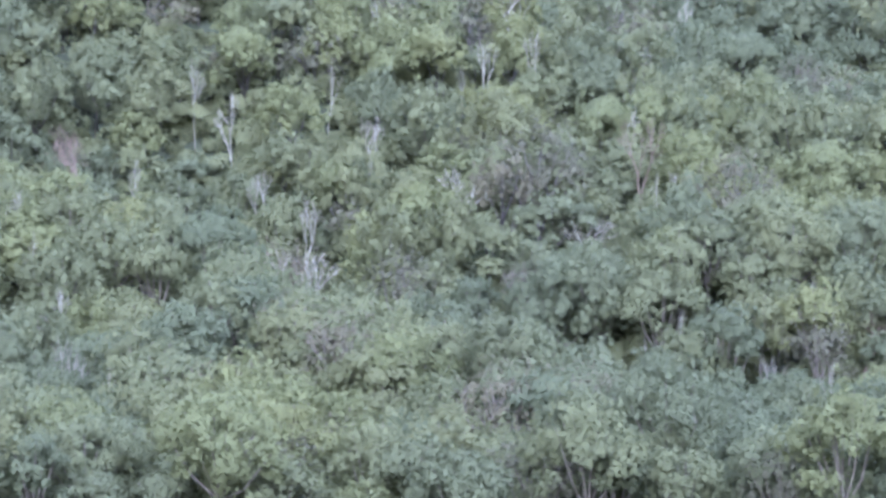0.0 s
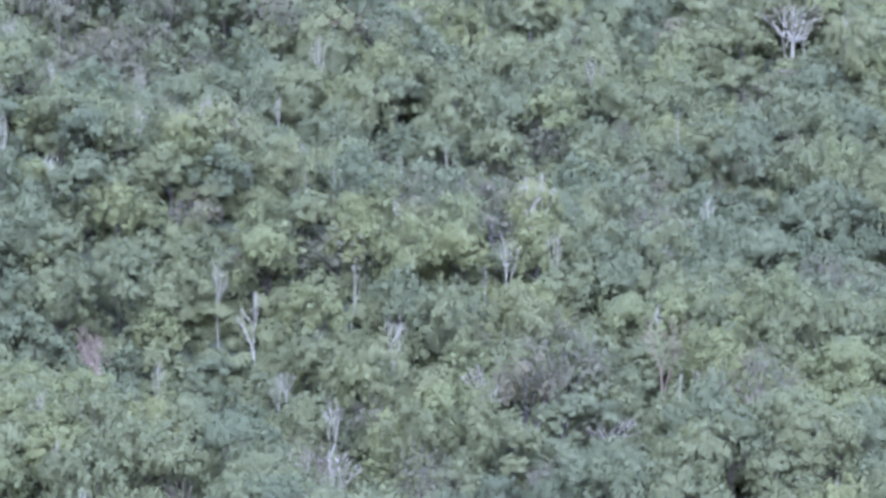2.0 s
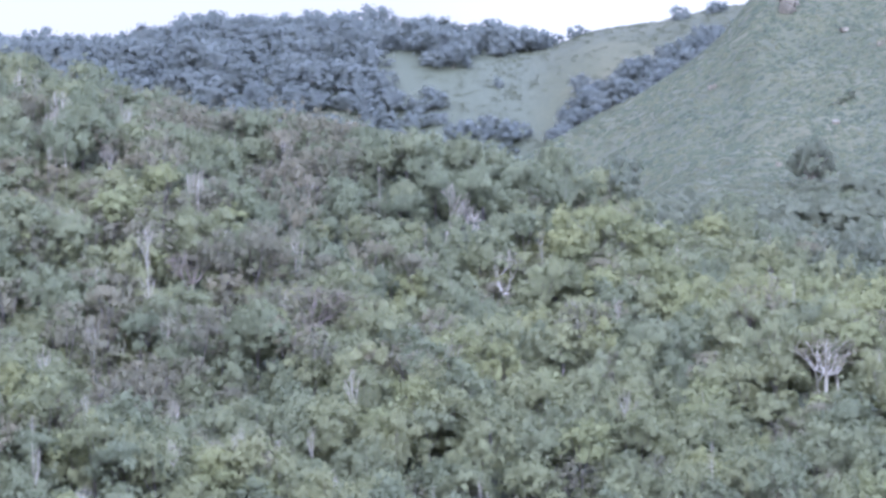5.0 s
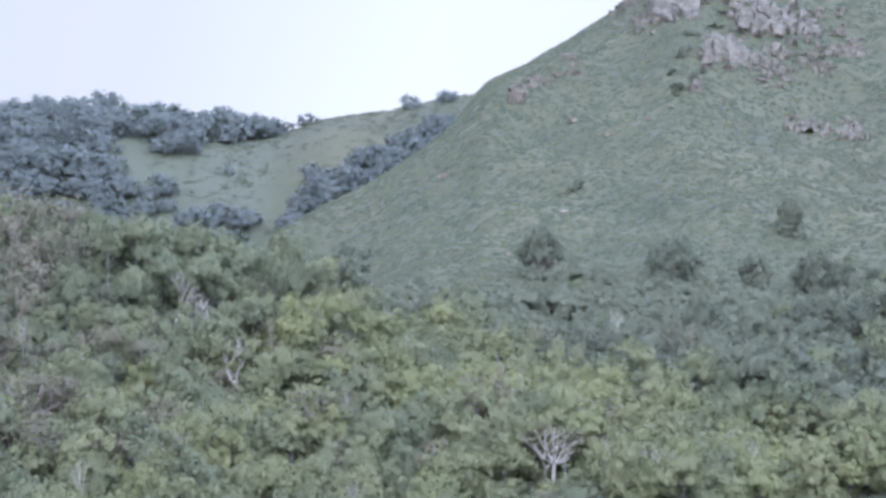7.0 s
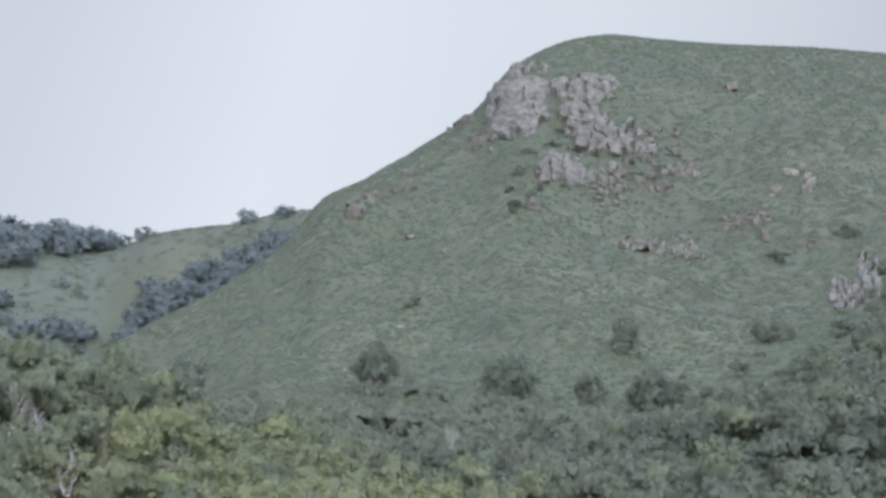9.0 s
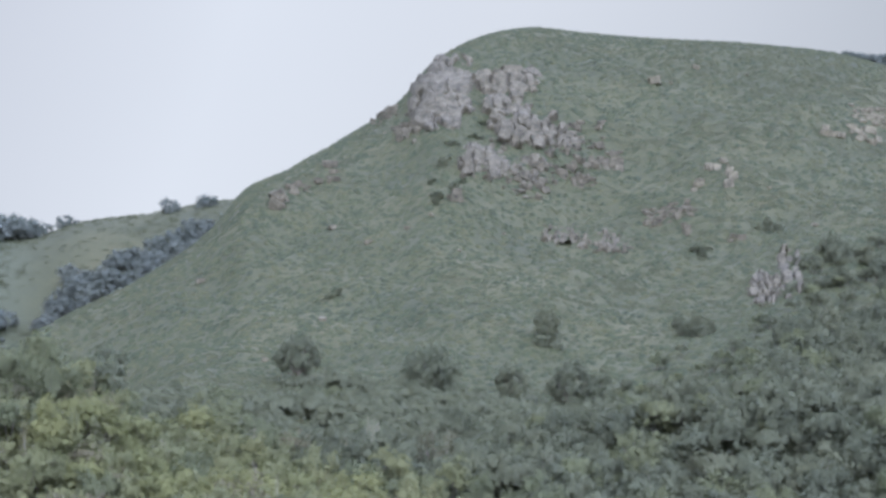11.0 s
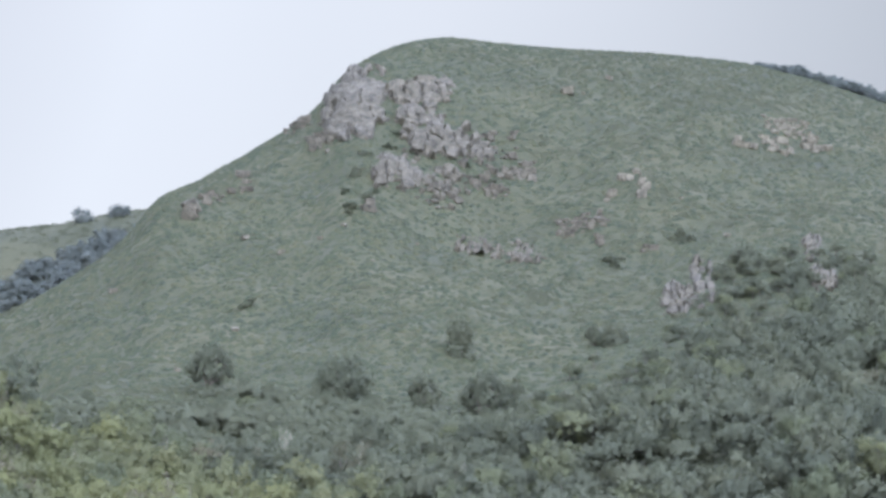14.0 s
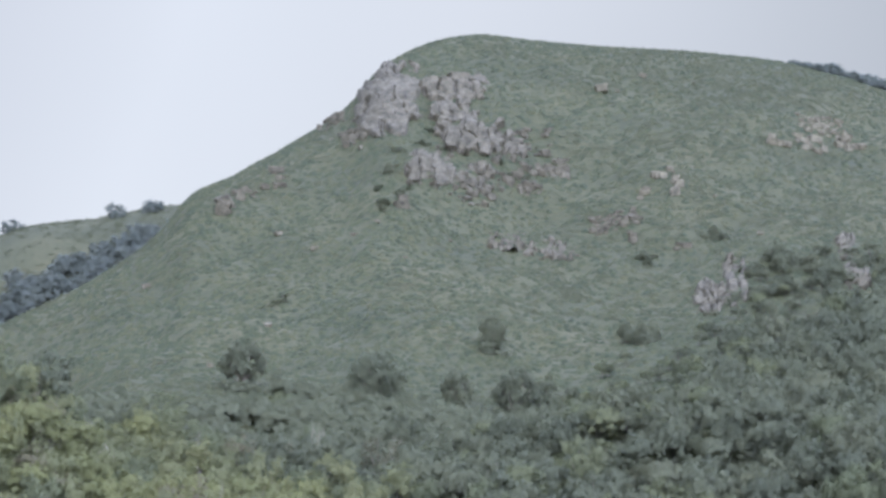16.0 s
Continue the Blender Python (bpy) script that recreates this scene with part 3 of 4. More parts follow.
DRY_TREES = [(-57.9, 510.7, 11.8, 5.6), (-41.3, 499.3, 13.3, 6.3), (-21.7, 496.0, 11.5, 4.6), (-14.3, 512.8, 8.7, 5.2), (9.0, 487.9, 11.8, 4.1),
             (-34.9, 550.4, 12.3, 5.1), (3.4, 528.0, 12.0, 4.9), (-50.7, 588.8, 14.9, 3.5), (-71.9, 575.0, 9.4, 2.9), (-93.1, 480.0, 8.9, 4.5),
             (21.2, 585.1, 11.9, 5.4), (-91.1, 720.8, 15.0, 11.0), (19.0, 715.7, 14.8, 9.0), (-135.3, 700.0, 7.0, 4.2), (-118.3, 729.0, 12.7, 6.8),
             (2.4, 806.0, 11.4, 10.2), (-153.5, 739.2, 9.1, 5.7)]
TALL_TREES = [("dark", -28.4, 461.1, 14.5, 7.4), ("light", 0.4, 491.0, 17.6, 7.0)]
LONE_TREES = [(21.9, 959.8, 12.4, 6.9), (60.4, 942.6, 15.1, 8.3), (82.7, 941.4, 9.5, 5.2), (98.4, 938.4, 12.2, 6.8), (98.5, 1000.2, 7.9, 4.4)]
SHRUBS = [(-2.1, 930.0, 6.2, 7.8), (145.8, 1017.1, 12.1, 7.8), (150.9, 960.7, 9.8, 7.3), (187.7, 1129.0, 6.5, 4.8), (202.9, 1086.7, 11.1, 12.1),
          (189.3, 1043.5, 6.2, 8.0), (237.9, 1086.8, 7.5, 5.6), (223.7, 1022.8, 9.7, 6.6), (211.8, 1065.2, 9.1, 10.0), (214.4, 1033.5, 7.1, 9.7),
          (194.0, 968.8, 10.0, 10.0), (163.9, 940.3, 6.4, 7.2), (36.4, 1061.9, 3.2, 5.4), (80.0, 1148.2, 5.8, 3.5), (159.2, 1110.1, 3.8, 5.6),
          (83.4, 1193.1, 4.8, 3.0), (78.2, 1175.9, 5.9, 3.4), (92.3, 1203.5, 3.6, 2.6), (83.7, 1159.5, 3.5, 2.5), (72.6, 1156.7, 3.9, 2.5),
          (118.7, 1192.6, 3.4, 2.6), (122.2, 1186.2, 3.0, 2.2), (99.7, 1197.4, 2.4, 3.0), (74.4, 1138.1, 3.8, 3.8), (73.6, 1261.9, 5.3, 1.5),
          (128.4, 1187.1, 4.0, 3.0), (96.0, 1216.2, 3.1, 2.0), (53.2, 941.0, 7.9, 6.3), (69.4, 945.0, 5.6, 5.6), (47.1, 946.3, 4.8, 4.0),
          (5.7, 929.0, 4.7, 7.0), (32.4, 936.4, 6.3, 6.3), (40.7, 945.1, 3.2, 5.6), (107.1, 937.9, 5.5, 6.3), (118.0, 948.2, 6.4, 7.2),
          (127.9, 949.4, 8.0, 6.4)]
def grown(trees):
    """Trees of a hollow grow taller towards the light, those on a crest stay lower."""
    return [(x, y, max(0.6 * h, h - float(spurs(np.array(math.degrees(math.atan2(x, y))), np.array(math.hypot(x, y))))), r) for x, y, h, r in trees]


PALE_TREES, TWIGGY_TREES, DRY_TREES = grown(PALE_TREES), grown(TWIGGY_TREES), grown(DRY_TREES)
CREST_TREES = [(-27.0, 1815, 9.5, 6.8), (-8.7, 1806, 8.5, 8.3), (-84.9, 1832, 7.5, 7.7), (-122.3, 1754.7, 6.8, 3.2)]


def place(x, y, scale=(1, 1, 1), turn=0.0, sink=0.0):
    z = float(land_xy(np.array(x), np.array(y)))
    return Matrix.LocRotScale((x, y, z - sink), Euler((0, 0, turn)), scale)


def as_thing(name, wood, crown, bark, leaf, label, category, group=""):
    """A tree built once: an empty at its foot with trunk and crown."""
    ob = new(name)
    ob.empty_display_size = 1.0
    tagged(ob, label, category, group)
    part("trunk", quad_mesh("trunk", wood[0], wood[1], [bark], None, True), ob)
    if crown is not None:
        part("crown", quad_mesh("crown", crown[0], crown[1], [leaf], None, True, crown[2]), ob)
    return ob


class Grove:
    """Builds each template once and copies it from then on."""

    def __init__(self, name, label, category, group):
        self.first, self.tags = {}, (name, label, category, group)

    def add(self, key, wood, crown, bark, leaf, m):
        if key not in self.first:
            ob = as_thing(self.tags[0], wood, crown, bark, leaf, *self.tags[1:])
            ob.matrix_basis = m
            self.first[key] = ob
            return ob
        s = m.to_scale()
        src = self.first[key]
        old = src.scale.copy()
        src.scale = s
        ob = copy_thing(src, Matrix.LocRotScale(m.translation, m.to_quaternion(), None))
        src.scale = old
        return ob


def size_of(wood, crown):
    v = crown[0] if crown is not None else wood[0]
    return np.percentile(np.hypot(v[:, 0], v[:, 1]), 95), v[:, 2].max()


rng = np.random.default_rng(11)

# bare and dry trees of the slope
pale = Grove("bare_tree", "leafless tree with pale bleached forking limbs among green woods", "tree", "bare trees of the slope")
BARE_T = [branching(s, 11, 4, 5, 3, 0.026, 0.55) for s in (31, 32, 33)]
SLIM_T = [branching(s, 12, 2.2, 4, 3, 0.018, 0.4, 0.42) for s in (34, 35)]
for i, (x, y, h, r) in enumerate(PALE_TREES):
    pool = BARE_T if r > 2.6 else SLIM_T
    w = pool[i % len(pool)]
    R0, H0 = size_of(w, None)
    pale.add((r > 2.6, i % len(pool)), w, None, PALE, None, place(x, y, (r / R0, r / R0, (h + (4.0 if y < 640 else 2.0)) / H0), rng.uniform(0, 6)))
stem = Grove("slender_tree", "slender pale stem with few bare branches among the woods", "tree", "slender stems of the slope")
for i in range(170):
    az, d = rng.uniform(-12.5, 6), math.sqrt(rng.uniform(410**2, 860**2))
    if az > 3 and d < 700:
        continue
    w = SLIM_T[i % 2]
    R0, H0 = size_of(w, None)
    r, h = rng.uniform(1.3, 2.8), rng.uniform(13, 19)
    stem.add(i % 2, w, None, PALE, None, place(d * math.sin(math.radians(az)), d * math.cos(math.radians(az)), (r / R0, r / R0, h / H0), rng.uniform(0, 6)))
twig = Grove("leafless_tree", "leafless tree with a dense crown of reddish grey twigs", "tree", "twiggy trees of the slope")
TWIG_T = [branching(s, 12, 5, 6, 3, 0.032, 0.5, 0.30) for s in (36, 37)]
for i, (x, y, h, r) in enumerate(TWIGGY_TREES):
    w = TWIG_T[i % 2]
    R0, H0 = size_of(w, None)
    twig.add(i % 2, w, None, RUST, None, place(x, y, (r / R0, r / R0, (h + 3) / H0), rng.uniform(0, 6)))
dry = Grove("dry_tree", "half-bare tree with thin dry brownish foliage and grey limbs", "tree", "dry trees of the slope")
DRY_T = []
for s in (41, 42, 43):
    wd, cr = leafy(s, 4.6, 10.5, 22, "tiers", 700, 0.24, 0.3, 0.34, fine=1)
    DRY_T.append((joined(wd, branching(s + 5, 10.3, 4.5, 5, 3, 0.024, 0.5, 0.3)), cr))
for i, (x, y, h, r) in enumerate(DRY_TREES):
    w, c = DRY_T[i % 3]
    R0, H0 = size_of(w, c)
    dry.add(i % 3, w, c, PALE if i % 3 == 0 else BARK, LEAF["dry"], place(x, y, (1.1 * r / R0, 1.1 * r / R0, (h + 2.5) / H0), rng.uniform(0, 6)))

# trees and shrubs that stand alone on the grass hill
lone = Grove("lone_tree", "dark green rounded tree standing alone on grassy hillside", "tree", "lone trees on the hill")
LONE_T = [leafy(s, 5, 10, 30, "dome", 700, 0.38, 0.84, 0.22, fine=1) for s in (51, 52, 53)]
for i, (x, y, h, r) in enumerate(LONE_TREES):
    w, c = LONE_T[i % 3]
    R0, H0 = size_of(w, c)
    lone.add(i % 3, w, c, BARK, LEAF["deep"], place(x, y, (r / R0, r / R0, (h + 6.5) / H0), rng.uniform(0, 6), 0.3 * h))
bush = Grove("shrub", "low dark green leafy shrub on the grass slope", "shrub", "shrubs on the hill")
BUSH_T = [leafy(s, 4, 4.6, 16, "dome", 220, 0.42, 0.84, 0.22, fine=1) for s in (54, 55, 56)]
i = 0
for x, y, h, r in SHRUBS:
    many = 5 if r < 6 else 8 if r < 9 else 11      # thickets of several
    for k in range(many):
        t = rng.uniform(0, 6.28)
        off = (0.15 + 0.95 * k / many) * r
        r1, h1 = r * rng.uniform(0.3, 0.5), h * rng.uniform(0.5, 0.95) * (1.1 - 0.45 * k / many)
        w, c = (LONE_T if h1 > 1.7 * r1 else BUSH_T)[i % 3]
        R0, H0 = size_of(w, c)
        dull = y > 1015 and h < 4      # bracken more than bush
        kind = "scrub" if dull else "dark" if y < 965 else "deep"
        bush.add((h1 > 1.7 * r1, kind, i % 3), w, c, BARK, LEAF[kind], place(x + math.cos(t) * off, y + math.sin(t) * off * 1.3, (r1 / R0, r1 / R0, h1 / H0), rng.uniform(0, 6), 0.3 + 0.3 * r1 + 0.2 * h1 * (h1 > 1.7 * r1)))
        i += 1
# low bushes scattered between the woods and the open grass
for k in range(260):
    az, u = rng.uniform(-1.5, 12.8), rng.random()**1.6
    d = float(wood_d(np.array(az))) - 40 + u * (75 + 120 * float(smooth(7, 11, np.array(az))))
    x, y = d * math.sin(math.radians(az)), d * math.cos(math.radians(az))
    if noise.noise(Vector((x * 0.035, y * 0.035, 5.0))) < rng.uniform(-0.55, 0.35):
        continue
    r1 = rng.uniform(1.3, 3.4)
    w, c = BUSH_T[i % 3]
    R0, H0 = size_of(w, c)
    kind = "dark" if k % 2 else "deep"
    bush.add((False, kind, i % 3), w, c, BARK, LEAF[kind], place(x, y, (r1 / R0, r1 / R0, r1 * rng.uniform(0.7, 1.3) / H0), rng.uniform(0, 6), 0.3 + 0.15 * r1))
    i += 1
crest = Grove("ridge_tree", "dark broad tree standing on the skyline of the far ridge", "tree", "trees on the far ridge")
for i, (x, y, h, r) in enumerate(CREST_TREES):
    w, c = BUSH_T[i % 3]
    R0, H0 = size_of(w, c)
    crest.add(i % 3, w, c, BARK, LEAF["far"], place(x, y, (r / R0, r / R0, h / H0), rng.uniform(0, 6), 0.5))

# ---- the woods of the front slope
TAKEN = [(x, y, 3.0 + 0.33 * r) for x, y, h, r in PALE_TREES + TWIGGY_TREES] + [(x, y, r * 0.6) for x, y, h, r in DRY_TREES] + [(x, y, r * 0.5) for k, x, y, h, r in TALL_TREES]
TAKEN = np.array(TAKEN)


def species(x, y, g):
    """Which tree grows at a place: groups drift over the slope; the lower wood is paler, the hill's foot darker. Crests
    get paler leaves and hollows darker ones, their light and shade put into the leaf colour.
    """
    az, d = math.degrees(math.atan2(x, y)), math.hypot(x, y)
    v = 0.55 * noise.noise(Vector((x * 0.022, y * 0.022, 3.1))) + g.normal(0, 0.3)
    # pale crest, dark hollow behind it: light and depth painted through the leaf choice
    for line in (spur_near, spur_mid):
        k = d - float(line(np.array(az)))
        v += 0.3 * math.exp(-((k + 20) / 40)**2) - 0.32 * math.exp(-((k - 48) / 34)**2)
    v -= 0.45 * float(smooth(-5.5, -3.5, np.array(az)) * smooth(520, 460, np.array(d)))
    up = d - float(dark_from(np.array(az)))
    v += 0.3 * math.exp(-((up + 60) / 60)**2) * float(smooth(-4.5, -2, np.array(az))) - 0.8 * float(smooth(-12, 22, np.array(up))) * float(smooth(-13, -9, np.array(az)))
    brown = (0.10 if az < 3 else 0.02) + 0.32 * float(smooth(-4.5, -8, np.array(az)) * smooth(640, 720, np.array(d)))
    if g.random() < brown * (1.0 if v < 0.3 else 0.4):
        return "dry"
    if v > 0.34:
        return "light"
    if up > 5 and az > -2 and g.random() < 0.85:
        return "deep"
    return "mid" if v > -0.14 else "dark"


def in_sight(az, d):
    """The stretch of the slope that the woods are built on."""
    el = np.degrees(np.arctan2(land(az, d) - EYE_Z, d))
    return (az > -13.1) & ((az < 4.3) | (el > 0.8 + (az - 4.3) * 0.28))


solo, mass = [], []
step = 7.4
gx, gy = np.meshgrid(np.arange(-235, 235, step), np.arange(360, 1010, step))
gx, gy = gx.ravel() + rng.uniform(-0.42, 0.42, gx.size) * step, gy.ravel() + rng.uniform(-0.42, 0.42, gy.size) * step
gaz, gd = np.degrees(np.arctan2(gx, gy)), np.hypot(gx, gy)
reach = wood_d(gaz) + np.where(gaz < -3, 34, -32 + 10 * smooth(1, -2, gaz) + 105 * smooth(7, 12, gaz))
keep = (np.abs(gaz) < 13.6) & (gd > 362) & in_sight(gaz, gd)
for x, y, d, r in zip(gx[keep], gy[keep], gd[keep], reach[keep]):
    if d > r - noise.noise(Vector((x * 0.03, y * 0.03, 0))) * 26:
        continue
    dx, dy = TAKEN[:, 0] - x, TAKEN[:, 1] - y
    if (np.hypot(dx, np.where(dy > 0, dy * 0.45, dy)) < TAKEN[:, 2]).any():
        continue
    k = 1 - 0.25 * float(smooth(70, 0, r - d) * smooth(-3, 0, math.degrees(math.atan2(x, y))))   # lower trees along the edge of the grass
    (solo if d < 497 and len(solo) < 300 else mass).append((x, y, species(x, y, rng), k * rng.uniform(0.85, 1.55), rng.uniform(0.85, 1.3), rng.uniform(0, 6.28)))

LABELS = {"dark": ("dark_broadleaf_tree", "dense dark green broadleaf tree in the woods"), "mid": ("broadleaf_tree", "mid-green broadleaf tree with an uneven leafy crown"),
          "light": ("feathery_tree", "yellow-green tree with a light feathery crown"), "dry": ("thin_leaved_tree", "olive brown tree with thin dry foliage")}
GROVES = {k: Grove(n, lab, "tree", "trees of the near slope") for k, (n, lab) in LABELS.items()}
for k, x, y, h, r in TALL_TREES:
    _, w, c = FINE[k][0]
    R0, H0 = size_of(w, c)
    GROVES[k].add(0, w, c, BARK, LEAF[k], place(x, y, (r / R0, r / R0, h / H0), 1.0))
for x, y, k, s, hs, turn in solo:
    i = int(rng.integers(len(FINE[k])))
    _, w, c = FINE[k][i]
    GROVES[k].add(i, w, c, BARK, LEAF[k], place(x, y, (s, s, s * hs), turn, 0.2))


def stand(name, places, sets, label, category, calm=0.0, sink=0.02):
    """Many trees in one mesh. calm: how far their normals tip to one skyward direction, evening out the shade; sink:
    how deep they stand.
    """
    mats = [BARK] + [LEAF[k] for k in sets]
    VV, QQ, II, NN, HH, n = [], [], [], [], [], 0
    g = np.random.default_rng(77)
    xs, ys = np.array([p[0] for p in places]), np.array([p[1] for p in places])
    zs = land_xy(xs, ys)
    for (x, y, k, s, hs, turn), z in zip(places, zs):
        pool = sets[k]
        _, w, c = pool[int(g.integers(len(pool)))]
        ca, sa = math.cos(turn) * s, math.sin(turn) * s
        M = np.array([[ca, -sa, 0], [sa, ca, 0], [0, 0, s * hs]])
        hue = g.random()
        for (v, q, nv), mi in ((w, 0), (c, 1 + list(sets).index(k))):
            VV.append((v @ M.T + (x, y, z - sink * s * 10)).astype(np.float32))
            QQ.append(q + n)
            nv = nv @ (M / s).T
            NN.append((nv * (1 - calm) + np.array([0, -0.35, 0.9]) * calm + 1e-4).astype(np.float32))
            II.append(np.full(len(q), mi, np.int32))
            HH.append(np.full(len(v), hue, np.float32))
            n += len(v)
    me = quad_mesh(name, np.concatenate(VV), np.concatenate(QQ), mats, np.concatenate(II), True, np.concatenate(NN))
    me.attributes.new("hue", 'FLOAT', 'POINT').data.foreach_set("value", np.concatenate(HH))
    return tagged(new(name, me), label, category, kind="stuff")


stand("woods", [m for m in mass if math.hypot(m[0], m[1]) < 690], MASS, "mixed green and olive woods covering the lower slope", "woods")
stand("upper_woods", [m for m in mass if math.hypot(m[0], m[1]) >= 690], HIGH, "mixed green and olive woods on the upper slope", "woods")

# ---- far woods: on the ridge behind, in the gully beside the hill, and behind the hill's shoulder
far_places = []


def sown(x0, x1, y0, y1, step, where, smallest, largest):
    """Far trees on an uneven grid, wherever where(bearing, height angle, drift) holds."""
    x, y = np.meshgrid(np.arange(x0, x1, step), np.arange(y0, y1, step))
    x, y = x.ravel() + rng.uniform(-0.42, 0.42, x.size) * step, y.ravel() + rng.uniform(-0.42, 0.42, y.size) * step
    az, d = np.degrees(np.arctan2(x, y)), np.hypot(x, y)
    el = np.degrees(np.arctan2(land(az, d) - EYE_Z, d))
    drift = np.array([noise.noise(Vector((a * 0.02, b * 0.02, 1.0))) for a, b in zip(x, y)])
    ok = where(az, el, drift) & (d < 1900) & (np.abs(az) < 13.6)
    for a, b in zip(x[ok], y[ok]):
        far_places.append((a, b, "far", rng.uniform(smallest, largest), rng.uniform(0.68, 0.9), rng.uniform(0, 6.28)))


ridge_foot = curve((-16, 5.0), (-6.9, 5.0), (-6.2, 7.30), (-4.67, 7.40), (-3.7, 7.60), (-3.0, 7.86))
clump_top = curve((-16, 8.5), (-6.3, 8.4), (-5.9, 7.2), (-5.1, 6.95), (-4.8, 6.5), (-4.2, 6.45), (-3.6, 6.2), (-3.35, 5.6))
gully_top = curve((-3.1, 6.2), (-2.7, 6.95), (-1.8, 7.28), (-0.93, 7.72), (-0.05, 8.05), (0.38, 8.0))
sown(-450, 40, 1560, 1905, 14.0, lambda az, el, w: (az < -2.95) & (el > ridge_foot(az) + 0.05 * w), 1.7, 2.5)
sown(-450, 40, 1500, 1860, 12.5, lambda az, el, w: (az < -3.4) & (el < clump_top(az) + 0.1 * w), 1.4, 2.1)
sown(-110, 14, 1560, 1840, 8.5, lambda az, el, w: (az > -3.1) & (az < 0.38) & (el < gully_top(az) + 0.08 * w) & (el > gully_top(az) - 1.0), 1.1, 1.6)
for k in range(90):
    az = rng.uniform(10.7, 13.5)
    d = float(hill_d(np.array(az))) - 40 + rng.uniform(-4, 18)
    x, y = d * math.sin(math.radians(az)), d * math.cos(math.radians(az))
    far_places.append((x, y, "far", 0.35 + 0.5 * float(smooth(10.6, 11.6, np.array(az))) * rng.uniform(0.7, 1.2), 0.8, rng.uniform(0, 6.28)))
stand("far_woods", far_places, {"far": FARSET}, "dark woods on the far ridge and in a gully, leaves coloured haze blue", "woods", 0.75, 0.3)

# ---- undergrowth that closes the gaps between the trunks
def undergrowth():
    g = np.random.default_rng(8)
    pool = []
    for s in range(91, 97):
        q = np.random.default_rng(s)
        lobes = [(np.array([0, 0, 0.6]), 1.7)] + [(np.array([math.cos(t) * 1.2, math.sin(t) * 1.2, q.uniform(0.5, 1.6)]), q.uniform(0.7, 1.1)) for t in q.uniform(0, 6.28, 5)]
        pool.append(joined(leaves(q, lobes, 0.8, 16, 0.5, 0.25), cores(q, lobes, 0.8, 0.85, 1)))
    az, d = g.uniform(-13.5, 13.0, 14000), np.sqrt(g.uniform(400**2, 940**2, 14000))
    ok = (d < wood_d(az) + 20) & in_sight(az, d)
    az, d = az[ok][:4600], d[ok][:4600]
    # denser where the woods thin out towards the grass
    az2 = g.uniform(-2.5, 8.5, 160)
    az, d = np.append(az, az2), np.append(d, wood_d(az2) - g.uniform(15, 75, 160))
    az2 = g.uniform(2.0, 13.0, 700)
    az, d = np.append(az, az2), np.append(d, dark_from(az2) + g.uniform(0, 150, 700))
    # and round the feet of the trees that stand free
    x, y, r = np.repeat(np.concatenate([TAKEN, [(x, y, 0.7 * r) for x, y, h, r in LONE_TREES]]), 8, axis=0).T
    x, y = x + g.uniform(-1, 1, len(x)) * r, y + g.uniform(-2, 0.6, len(x)) * r
    az, d = np.append(az, np.degrees(np.arctan2(x, y))), np.append(d, np.hypot(x, y))
    VV, QQ, NN, II, n = [], [], [], [], 0
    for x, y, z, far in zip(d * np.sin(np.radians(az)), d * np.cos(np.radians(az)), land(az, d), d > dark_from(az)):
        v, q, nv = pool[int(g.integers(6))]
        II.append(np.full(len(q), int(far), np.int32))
        s = g.uniform(1.5, 3.1) if len(VV) < 5460 else g.uniform(0.9, 1.6)
        VV.append((v * s + (x, y, z)).astype(np.float32))
        QQ.append(q + n)
        NN.append(nv.astype(np.float32))
        n += len(v)
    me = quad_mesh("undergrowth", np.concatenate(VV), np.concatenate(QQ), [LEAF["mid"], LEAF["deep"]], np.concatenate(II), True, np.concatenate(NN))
    tagged(new("undergrowth", me), "dense green undergrowth between the trunks", "undergrowth", kind="stuff")


undergrowth()

# ---- thicket on the hill's flank: shrubs and low trees, thinning out upwards
def thicket():
    g = np.random.default_rng(18)
    az, d = g.uniform(5.8, 13.4, 2600), np.sqrt(g.uniform(890**2, 1120**2, 2600))
    el = np.degrees(np.arctan2(land(az, d) - EYE_Z, d))
    x, y = d * np.sin(np.radians(az)), d * np.cos(np.radians(az))
    top = 5.5 + 2.3 * smooth(6.5, 12.0, az)
    out = []
    for a, b, e, t in zip(x, y, el, top):
        patch = noise.noise(Vector((a * 0.03, b * 0.03, 9.0)))
        if e < t + 0.7 * patch and g.random() < 0.28 + 0.5 * max(0, patch) + 0.55 * max(0, min(1, (t - e) / 1.6)):
            s = g.uniform(0.28, 0.62)
            out.append((a, b, "deep" if g.random() < 0.75 else "dark", s, g.uniform(0.7, 1.0), g.uniform(0, 6.28)))
    stand("thicket", out[:420], {k: HIGH[k] for k in ("deep", "dark")}, "dark green thicket of shrubs and low trees on the hill's flank", "thicket")


thicket()

